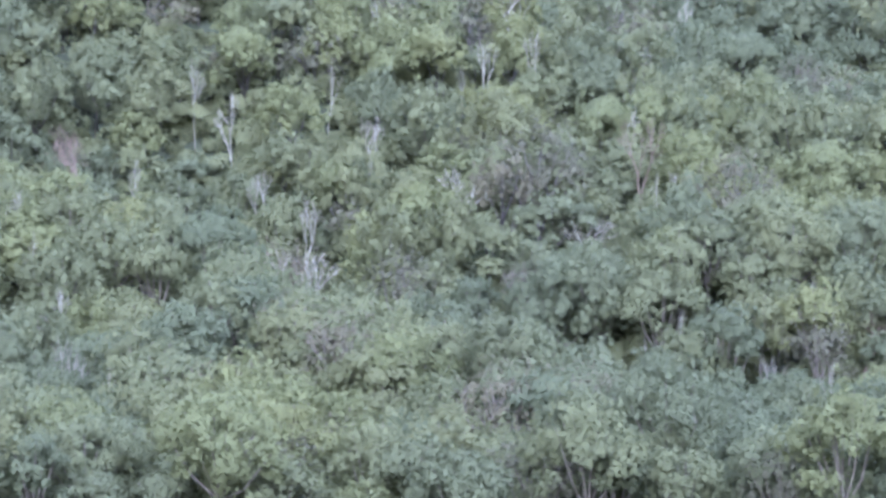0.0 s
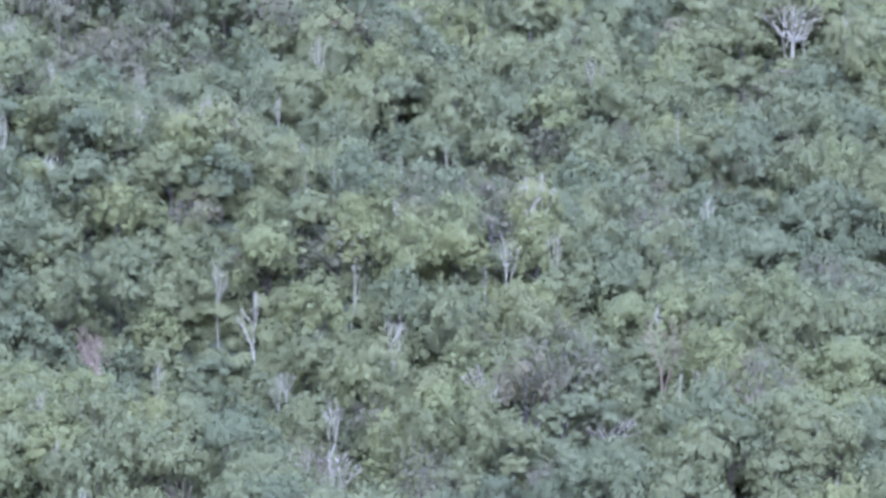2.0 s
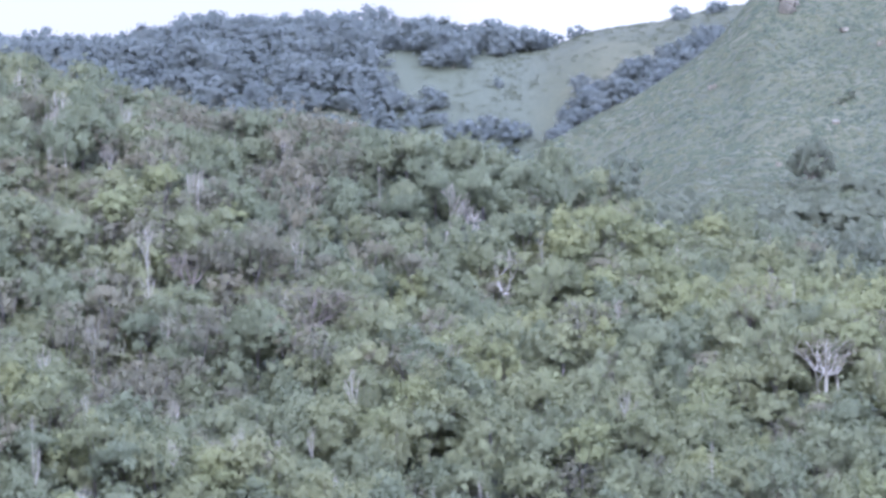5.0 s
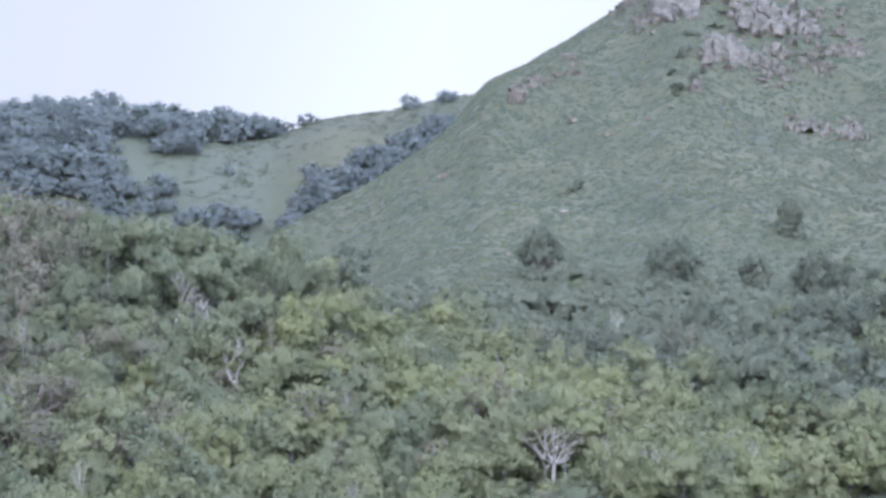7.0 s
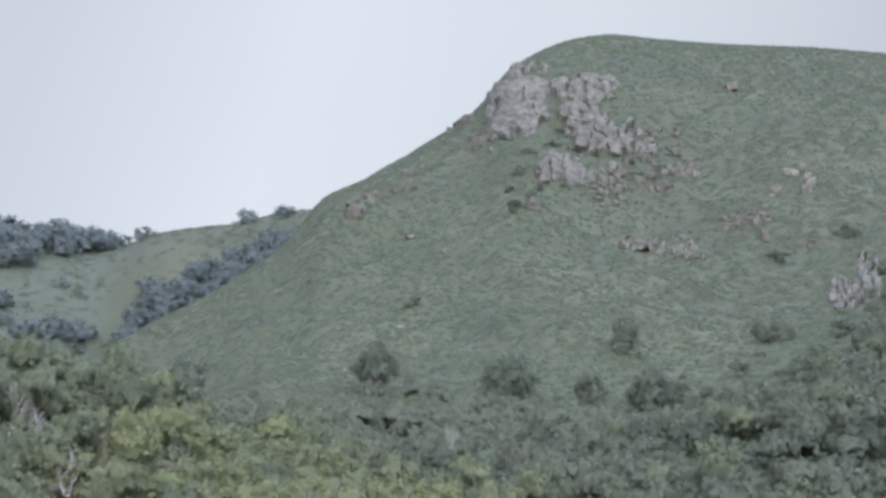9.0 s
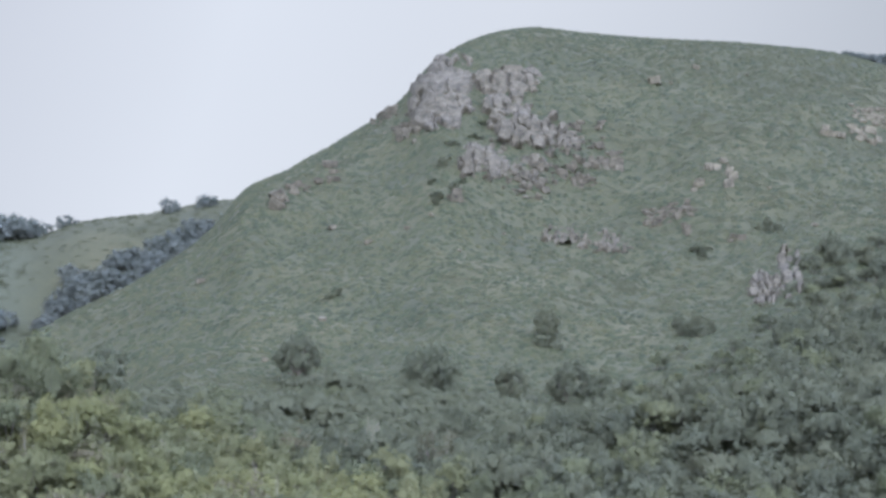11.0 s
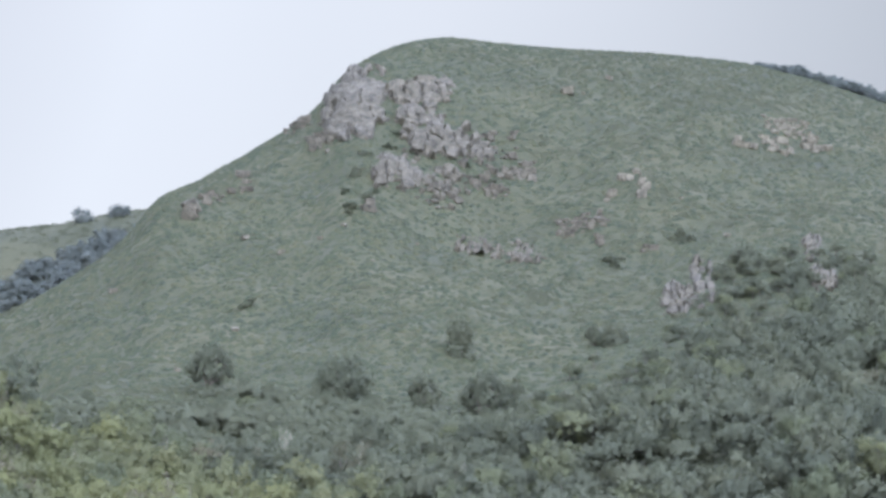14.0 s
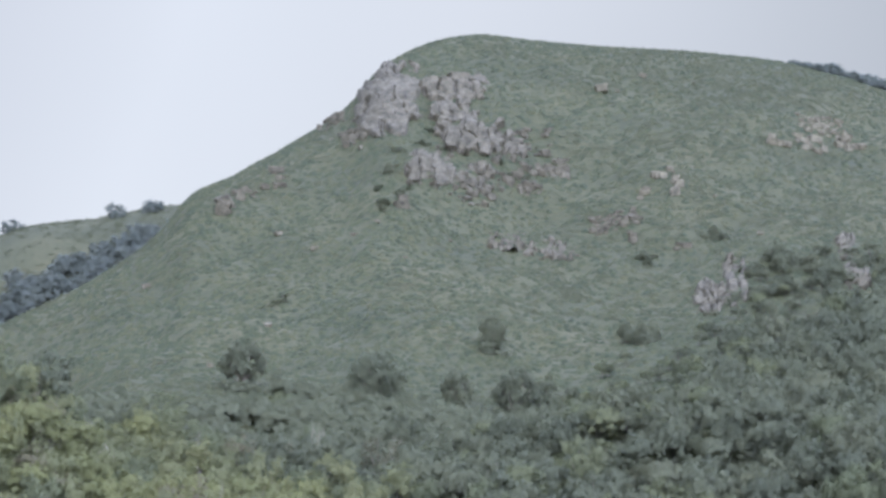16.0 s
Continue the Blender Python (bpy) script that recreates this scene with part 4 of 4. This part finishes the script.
# ---------------------------------------------------------------- scrub of the grass hill
def clump(seed, r, h, count, size):
    """A low mound of bracken: short blades leaning outwards."""
    g = np.random.default_rng(seed)
    t, q = g.uniform(0, 2 * np.pi, count), np.sqrt(g.random(count))
    P = np.stack([np.cos(t) * q * r, np.sin(t) * q * r * 0.7, h * (1 - q**2) * g.uniform(0.5, 1.1, count)], -1)
    n = np.stack([0.35 * np.cos(t) * q, 0.3 * np.sin(t) * q - 0.85, 0.5 + 0 * q], -1) + g.normal(0, 0.25, (count, 3))
    n /= np.linalg.norm(n, axis=1)[:, None]
    u = np.cross(n, g.normal(size=n.shape))
    u /= np.linalg.norm(u, axis=1)[:, None]
    v = np.cross(n, u)
    s = size * g.uniform(0.6, 1.4, (count, 1))
    V = np.stack([P - u * s, P - v * s * 0.6, P + u * s, P + v * s * 0.6], 1).reshape(-1, 3)
    # normals tipped up and downhill, which evens out shade on the blades
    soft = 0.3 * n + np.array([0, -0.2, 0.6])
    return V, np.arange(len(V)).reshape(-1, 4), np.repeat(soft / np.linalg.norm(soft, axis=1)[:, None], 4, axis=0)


def hummock(seed):
    """A rounded tussock of bracken and grass, its rim below the turf."""
    g = np.random.default_rng(seed)
    a, b = np.meshgrid(np.linspace(-1, 1, 3), np.linspace(-1, 1, 3))
    k = np.maximum(np.abs(a), np.abs(b)) / np.maximum(np.hypot(a, b), 1e-6)
    x, y = a * k + g.normal(0, 0.1, a.shape), b * k + g.normal(0, 0.1, a.shape)
    q = np.hypot(x, y)
    z = 0.85 * (1 - q**2) * g.uniform(0.75, 1.25, a.shape) - 0.12
    V = np.stack([x * 1.3, y * 0.95, z], -1).reshape(-1, 3)
    r, c = np.meshgrid(np.arange(2), np.arange(2), indexing="ij")
    Q = np.stack([r * 3 + c, r * 3 + c + 1, (r + 1) * 3 + c + 1, (r + 1) * 3 + c], -1).reshape(-1, 4)
    n = np.stack([x * 0.9, y * 0.9 - 0.2, 0 * x + 0.7], -1).reshape(-1, 3)
    return V, Q, n / np.linalg.norm(n, axis=1)[:, None]


def scrub():
    g = np.random.default_rng(21)
    pool = [clump(s, 1.5, 0.5, 10, 0.36) for s in range(61, 67)]
    mounds = [hummock(s) for s in range(67, 75)]
    az, d = g.uniform(-4.5, 13.5, 90000), np.sqrt(g.uniform(900**2, 1430**2, 90000))
    ok = (d < hill_d(az) + 12) & (d > wood_d(az) - 10)
    az, d = az[ok][:46000], d[ok][:46000]
    VV, QQ, NN, II, n = [], [], [], [], 0
    X, Y = d * np.sin(np.radians(az)), d * np.cos(np.radians(az))
    lie_x, lie_y = (land_xy(X + 1, Y) - land_xy(X - 1, Y)) / 2, (land_xy(X, Y + 1) - land_xy(X, Y - 1)) / 2      # they follow the slope
    for x, y, z, dist, sx, sy in zip(X, Y, land(az, d), d, lie_x, lie_y):
        v = 0.5 * noise.noise(Vector((x * 0.035, y * 0.03, 7.0))) + 0.5 * noise.noise(Vector((x * 0.012, y * 0.012, 2.0)))
        v += 0.25 * min(max((1020 - dist) / 90, 0), 1) + 0.3 * min(max((x - 110) / 80, 0), 1)
        leafy_ = v > g.uniform(-0.2, 1.1)
        p, q, nv = pool[int(g.integers(6))] if leafy_ else mounds[int(g.integers(8))]
        s, t = g.uniform(0.5, 1.15), g.uniform(-0.4, 0.4)
        M = np.array([[math.cos(t) * s * 1.3, -math.sin(t) * s, 0], [math.sin(t) * s * 1.3, math.cos(t) * s, 0], [0, 0, s]])
        w = p @ M.T
        w[:, 2] += sx * w[:, 0] + sy * w[:, 1]
        VV.append((w + (x, y, z)).astype(np.float32))
        QQ.append(q + n)
        NN.append(nv)
        II.append(np.full(len(q), 0 if leafy_ else 1, np.int32))
        n += len(p)
    # taller tufts on the saddle behind
    az, d = g.uniform(-5.5, 0.6, 2600), np.sqrt(g.uniform(1560**2, 1855**2, 2600))
    for x, y, z in zip(d * np.sin(np.radians(az)), d * np.cos(np.radians(az)), land(az, d)):
        if noise.noise(Vector((x * 0.03, y * 0.02, 4.0))) < g.uniform(-0.5, 0.3):
            continue
        p, q, nv = pool[int(g.integers(6))]
        VV.append((p * g.uniform(0.9, 2.0) + (x, y, z)).astype(np.float32))
        QQ.append(q + n)
        NN.append(nv)
        II.append(np.zeros(len(q), np.int32))
        n += len(p)
    me = quad_mesh("hill_scrub", np.concatenate(VV), np.concatenate(QQ), [LEAF["scrub"], LEAF["turf"]], np.concatenate(II), True, np.concatenate(NN))
    tagged(new("hill_scrub", me), "bracken, tussocks and low scrub dotted over the grass hill", "scrub", kind="stuff")


scrub()


# ---------------------------------------------------------------- rocks
def stone_mesh(seed, rock):
    """A block of rock: broken along flat planes, its corners knocked off, its edges a little worn."""
    g = np.random.default_rng(seed)
    bm = bmesh.new()
    for i in range(8):
        c = np.array([(i & 1) * 2 - 1, (i >> 1 & 1) * 2 - 1, (i >> 2) * 2 - 1]) * g.uniform(0.72, 1.0, 3)
        bm.verts.new(c)
        if g.random() < 0.55:
            bm.verts.new(c * np.where(np.arange(3) == g.integers(3), g.uniform(0.2, 0.6), g.uniform(0.95, 1.08)))
    for i in range(3):
        n = g.normal(size=3)
        bm.verts.new(n / np.abs(n).max() * g.uniform(0.95, 1.12))
    bmesh.ops.convex_hull(bm, input=bm.verts[:])
    bmesh.ops.delete(bm, geom=[v for v in bm.verts if not v.link_faces], context='VERTS')
    bmesh.ops.dissolve_limit(bm, angle_limit=0.16, verts=bm.verts[:], edges=bm.edges[:])
    bmesh.ops.bevel(bm, geom=bm.edges[:], offset=0.07, segments=1, affect='EDGES')
    for v in bm.verts:
        v.co += Vector(g.normal(0, 0.018, 3))
    me = bpy.data.meshes.new("stone")
    bm.to_mesh(me)
    bm.free()
    me.materials.append(rock)
    return me


STONES = [stone_mesh(80 + i, ROCK) for i in range(14)]
PALE_STONES = [stone_mesh(80 + i, PALE_ROCK) for i in range(14)]


def outcrop(label, rows, seed, name="rock_outcrop"):
    """rows: x, y, half width, half depth, share of the courses filled, size of a block, upright stretch, dip of the layers to the right."""
    g = np.random.default_rng(seed)
    top = tagged(new(name), label, "rock", "outcrops of the hill")
    x0, y0 = rows[0][0], rows[0][1]
    top.matrix_basis = Matrix.Translation((x0, y0, float(land_xy(np.array(x0), np.array(y0)))))
    inv = top.matrix_basis.inverted()
    for x, y, hw, hd, fill, s, up, dip in rows:
        # courses of blocks side by side up the slope, each course set off against the one below
        across, deep = s * 1.25, s * 0.95
        nx, ny = max(1, round(2 * hw / across)), max(1, round(2 * hd / deep))
        for j in range(ny + 1):
            for i in range(nx + 1):
                if g.random() > fill:
                    continue
                px = x + ((i + 0.5 * (j % 2)) / (nx + 0.5) * 2 - 1) * hw + g.normal(0, 0.16) * s
                py = y + (j / max(ny, 1) * 2 - 1) * hd + g.normal(0, 0.16) * s
                k = 0.62 * s * (g.uniform(0.45, 0.7) if g.random() < 0.28 else g.uniform(0.8, 1.3))
                size = (k * g.uniform(1.0, 1.5), k * g.uniform(0.8, 1.1), k * up * g.uniform(0.8, 1.2))
                z = float(land_xy(np.array(px), np.array(py)))
                ob = new("stone", (PALE_STONES if "pale boulders" in label else STONES)[int(g.integers(14))])
                flip = float(g.integers(2)) * math.pi
                ob.matrix_basis = Matrix.LocRotScale((px, py, z + size[2] * (0.05 if s > 5 else 0.18)), Euler((g.normal(-0.1, 0.1), dip + g.normal(0, 0.08), 0.1 + flip + g.normal(0, 0.2))), size)
                ob.parent = top
                ob.matrix_parent_inverse = inv
    return top


def on_hill(az, el):
    """The points of the grass hill that stand at these bearings and height angles."""
    az, el = np.broadcast_arrays(np.asarray(az, float), np.asarray(el, float))
    f = np.linspace(0, 1, 260)
    out = np.empty(az.shape + (3,))
    for a in np.unique(az):
        k = az == a
        d0, d1 = float(wood_d(a)) - 20, float(hill_d(a))
        d = d0 + (d1 - d0) * f
        e = np.maximum.accumulate(np.degrees(np.arctan2(land(np.full(260, a), d) - EYE_Z, d)) + f * 1e-6)
        dk = np.interp(el[k], e, d)
        out[k] = np.stack([dk * math.sin(math.radians(a)), dk * math.cos(math.radians(a)), land(np.full(dk.shape, a), dk)], -1)
    return out


def rock_face(parent, az0, az1, el0, el1, seed, bulge=3.0, layer=3.2, dip=0.25, column=3.0, cracked=0.5, blocky=2.6):
    """A mass of bedrock in the slope: beds that lean out over one another, split by upright joints, its rim running out under the turf."""
    g = np.random.default_rng(seed)
    wide, tall = math.radians(az1 - az0) * 1230, math.radians(el1 - el0) * 1230 * 1.5
    nu, nv = max(12, int(wide / 0.36)), max(12, int(tall / 0.36))
    U, W = np.meshgrid(np.linspace(-1, 1, nu + 1), np.linspace(-1, 1, nv + 1))
    P = on_hill(az0 + (az1 - az0) * (U[0] + 1) / 2 + 0 * U, el0 + (el1 - el0) * (W + 1) / 2)
    X, Y = U * wide / 2, W * tall / 2

    def rough(x, y, f, k):
        return np.array([noise.noise(Vector((a * f, b * f, seed * 3.7 + k))) for a, b in zip(x.ravel(), y.ravel())]).reshape(x.shape)

    wx, wy = 1.3 * rough(X, Y, 0.16, 1), 1.3 * rough(X, Y, 0.16, 2)
    T = (Y + dip * X + 1.5 * wy) / layer
    bed = np.floor(T)
    lean = T - bed
    shift = g.uniform(0, 1, 64)[bed.astype(int) % 64]
    C = (X + 1.6 * wx + 0.8 * rough(X, Y, 0.5, 10)) / (1.5 * column) * (0.6 + 0.8 * shift) + 7.3 * shift + 0.12 * lean
    col = np.floor(C)
    edge = np.minimum(C - col, col + 1 - C) * column
    key = np.sin(bed * 12.9898 + col * 78.233 + seed) * 43758.5453
    block = key - np.floor(key)
    rim = 1 - (np.abs(U)**2.8 + np.abs(W)**2.8) + 0.75 * rough(X, Y, 0.12, 3) + 0.55 * rough(X, Y, 0.36, 4) + 0.3 * (block - 0.5)
    mask = smooth(0.0, 0.55, rim)
    out = bulge * (0.55 + 0.5 * rough(X, Y, 0.07, 5)) + 2.4 * (lean - 0.5) - 2.2 * smooth(0.86, 1.0, lean) + blocky * (block - 0.5) - cracked * 2.2 * smooth(-0.2, 0.25, rough(X, Y, 0.3, 9)) * (1 - smooth(0.05, 0.45, edge)) + 0.5 * rough(X, Y, 0.45, 6) + 0.25 * rough(X, Y, 1.1, 7)
    out = -1.6 + (out + 1.6) * mask
    V = P + out[..., None] * np.array([0.0, -0.82, 0.57]) + (0.22 * rough(X, Y, 0.9, 8) * mask)[..., None] * np.array([1.0, 0, 0])
    n = nu + 1
    r, c = np.meshgrid(np.arange(nv), np.arange(nu), indexing="ij")
    Q = np.stack([r * n + c, r * n + c + 1, (r + 1) * n + c + 1, (r + 1) * n + c], -1).reshape(-1, 4)
    Q = Q[(mask.ravel()[Q] > 0.02).any(1)]
    ob = part("rock_face", quad_mesh("rock_face", V.reshape(-1, 3), Q, [ROCK], None, False), parent)
    ob.matrix_parent_inverse = parent.matrix_basis.inverted()
    return ob


def bedrock(name, label, faces):
    az, el = (faces[0][0] + faces[0][1]) / 2, faces[0][2]
    top = tagged(new(name), label, "rock", "outcrops of the hill")
    top.matrix_basis = Matrix.Translation(on_hill(np.array([az]), np.array([el]))[0])
    for f in faces:
        rock_face(top, *f)
    return top


def rubble(label, az, el, wide, tall, count, size, seed, name="boulder_scatter"):
    """Loose blocks strewn over a stretch of the slope."""
    g = np.random.default_rng(seed)
    P = on_hill(az + g.normal(0, 0.5, count) * wide, el + g.normal(0, 0.5, count) * tall)
    top = tagged(new(name), label, "rock", "outcrops of the hill")
    top.matrix_basis = Matrix.Translation(P[0])
    for p in P:
        k = size * g.lognormal(0, 0.4)
        ob = new("stone", STONES[int(g.integers(14))])
        ob.matrix_basis = Matrix.LocRotScale(p + (0, 0, 0.15 * k), Euler((g.normal(0, 0.25), g.normal(0, 0.25), g.uniform(0, 6))), (k * g.uniform(0.8, 1.3), k * 0.8, k * g.uniform(0.6, 1.1)))
        ob.parent = top
        ob.matrix_parent_inverse = top.matrix_basis.inverted()


rubble("grey blocks strewn over grass beside the cliff", 6.15, 9.45, 0.75, 0.6, 55, 0.9, 41)
rubble("broken grey blocks at the foot of the cliff", 5.2, 9.0, 0.8, 0.5, 60, 1.0, 42)
rubble("small grey stones beside the cliff's edge", 3.15, 9.75, 0.35, 0.3, 12, 0.9, 43)
# bearings, height angles, seed, bulge, thickness of the beds, dip, width of the blocks, depth of the joints
bedrock("cliff", "weathered grey-pink cliff with leaning beds below the summit",
        [(3.08, 4.46, 9.70, 11.0, 1, 4.8, 7.5, 0.30, 8.0, 0.7, 0.9), (4.25, 5.60, 10.28, 10.76, 2, 2.8, 3.4, 0.25, 3.4, 0.6), (4.46, 5.36, 9.94, 10.36, 3, 3.0, 4.2, 0.15, 2.8, 0.6),
         (4.56, 6.0, 9.40, 10.04, 4, 3.6, 4.6, 0.25, 3.4, 0.6), (4.05, 5.02, 8.86, 9.52, 5, 3.2, 4.4, 0.12, 3.6, 0.7)])
bedrock("rock_outcrop", "narrow rock rim along the shoulder of the hill", [(3.42, 3.95, 10.62, 11.02, 15, 1.6, 3.0, 0.5, 3.0, 0.5)])
bedrock("rock_outcrop", "broken grey rock standing out of grass below the cliff",
        [(4.90, 5.62, 8.70, 9.34, 6, 1.5, 2.6, 0.2, 2.2, 0.8), (5.72, 6.30, 9.30, 9.86, 7, 1.2, 2.2, 0.2, 2.2, 0.8), (6.22, 6.86, 8.98, 9.30, 8, 1.2, 2.0, 0.1, 2.0, 0.8)])
bedrock("rock_outcrop", "low band of grey fluted rock in the grass", [(5.46, 6.35, 7.78, 8.16, 9, 1.4, 2.8, 0.3, 2.0, 0.9), (6.1, 7.1, 7.62, 8.0, 10, 1.2, 2.6, 0.2, 1.8, 0.9)])
bedrock("rock_outcrop", "tall reddish rock face half hidden by shrubs", [(9.50, 9.98, 6.78, 7.72, 11, 2.6, 5.0, 0.1, 2.0, 1.0), (9.02, 9.62, 6.66, 7.30, 12, 2.0, 4.0, 0.1, 1.6, 1.0)])
bedrock("rock_outcrop", "pale steep rock ribs between dark shrubs", [(11.45, 11.85, 7.62, 8.1, 13, 2.0, 3.4, 0.2, 2.0, 0.9), (11.58, 12.08, 7.1, 7.62, 14, 2.4, 3.4, 0.1, 2.0, 0.9)])
outcrop("scattered boulders below the cliff",
        [(122.9, 1183.6, 3.0, 3.9, 0.45, 1.7, 1.1, 0.00), (142.2, 1198.6, 1.2, 6.6, 0.45, 2.1, 1.3, 0.00), (79.9, 1139.2, 1.2, 3.6, 0.45, 2.2, 1.1, 0.00),
         (69.5, 1226.5, 4.0, 10.2, 0.45, 2.1, 1.1, 0.00), (129.5, 1178.9, 4.1, 3.5, 0.45, 1.5, 1.1, 0.00), (62.3, 1271.5, 4.4, 14.0, 0.45, 1.7, 1.0, 0.00)], 5, "boulder_scatter")
outcrop("column of pale boulders in the grass",
        [(180.6, 1180.3, 1.0, 5.0, 0.45, 1.8, 1.1, 0.00), (179.8, 1166.2, 0.7, 6.9, 0.45, 2.5, 1.5, 0.00), (175.4, 1179.5, 1.4, 1.8, 0.45, 1.8, 1.1, 0.00),
         (168.2, 1169.5, 1.1, 2.5, 0.45, 2.0, 0.9, 0.00)], 7, "boulder_scatter")
outcrop("row of pale boulders on the upper slope",
        [(227.2, 1223.1, 3.2, 2.4, 0.45, 2.5, 0.9, 0.15), (239.6, 1229.4, 5.1, 6.6, 0.45, 2.1, 1.1, 0.10), (256.9, 1240.7, 5.2, 4.1, 0.45, 2.1, 1.1, 0.10),
         (249.5, 1251.9, 8.9, 7.5, 0.45, 1.3, 0.9, 0.00)], 8, "boulder_scatter")
outcrop("small grey rocks in bracken",
        [(159.3, 1130.8, 1.0, 3.6, 0.45, 1.7, 1.1, 0.00), (174.0, 1119.0, 1.4, 1.1, 0.45, 1.8, 0.9, 0.00), (154.6, 1146.6, 8.0, 7.0, 0.45, 1.3, 0.9, 0.00)], 11, "boulder_scatter")
outcrop("pair of leaning grey slabs on the hill's shoulder",
        [(19.0, 1160.3, 0.8, 5.2, 0.45, 3.1, 1.4, -0.50), (27.9, 1175.2, 3.0, 4.8, 0.45, 2.4, 0.9, -0.30), (39.4, 1194.4, 1.6, 14.0, 0.45, 1.7, 1.0, 0.00),
         (34.0, 1181.5, 1.2, 1.3, 0.45, 1.4, 0.9, 0.00)], 12, "rock_outcrop")


# single boulders
_g = np.random.default_rng(33)
for x, y, s in [(165.8, 1266.2, 3.0), (172.8, 1272.3, 1.0), (185.3, 1290.3, 1.8), (37.6, 1132.4, 1.7), (49.2, 1111.4, 1.5), (62.8, 1119.7, 1.2),
                (70.8, 1126.3, 1.1), (32.0, 1038.5, 1.7), (13.5, 989.4, 1.3), (-6.5, 1106.5, 1.6), (66.8, 1274.8, 1.3), (95.3, 1120.0, 0.8),
                (192.7, 1161.1, 0.9), (202.7, 1127.4, 1.2), (206.2, 1294.7, 0.9), (78.4, 1097.7, 0.8)]:
    ob = new("boulder", PALE_STONES[int(_g.integers(14))])
    z = float(land_xy(np.array(x), np.array(y)))
    ob.matrix_basis = Matrix.LocRotScale((x, y, z + s * 0.2), Euler((_g.normal(0, 0.2), _g.normal(0, 0.2), _g.uniform(0, 6))), (s * 0.95, s * 0.8, s * 0.6))
    tagged(ob, "single pale weathered boulder lying in hillside grass", "rock", "boulders of the hill")
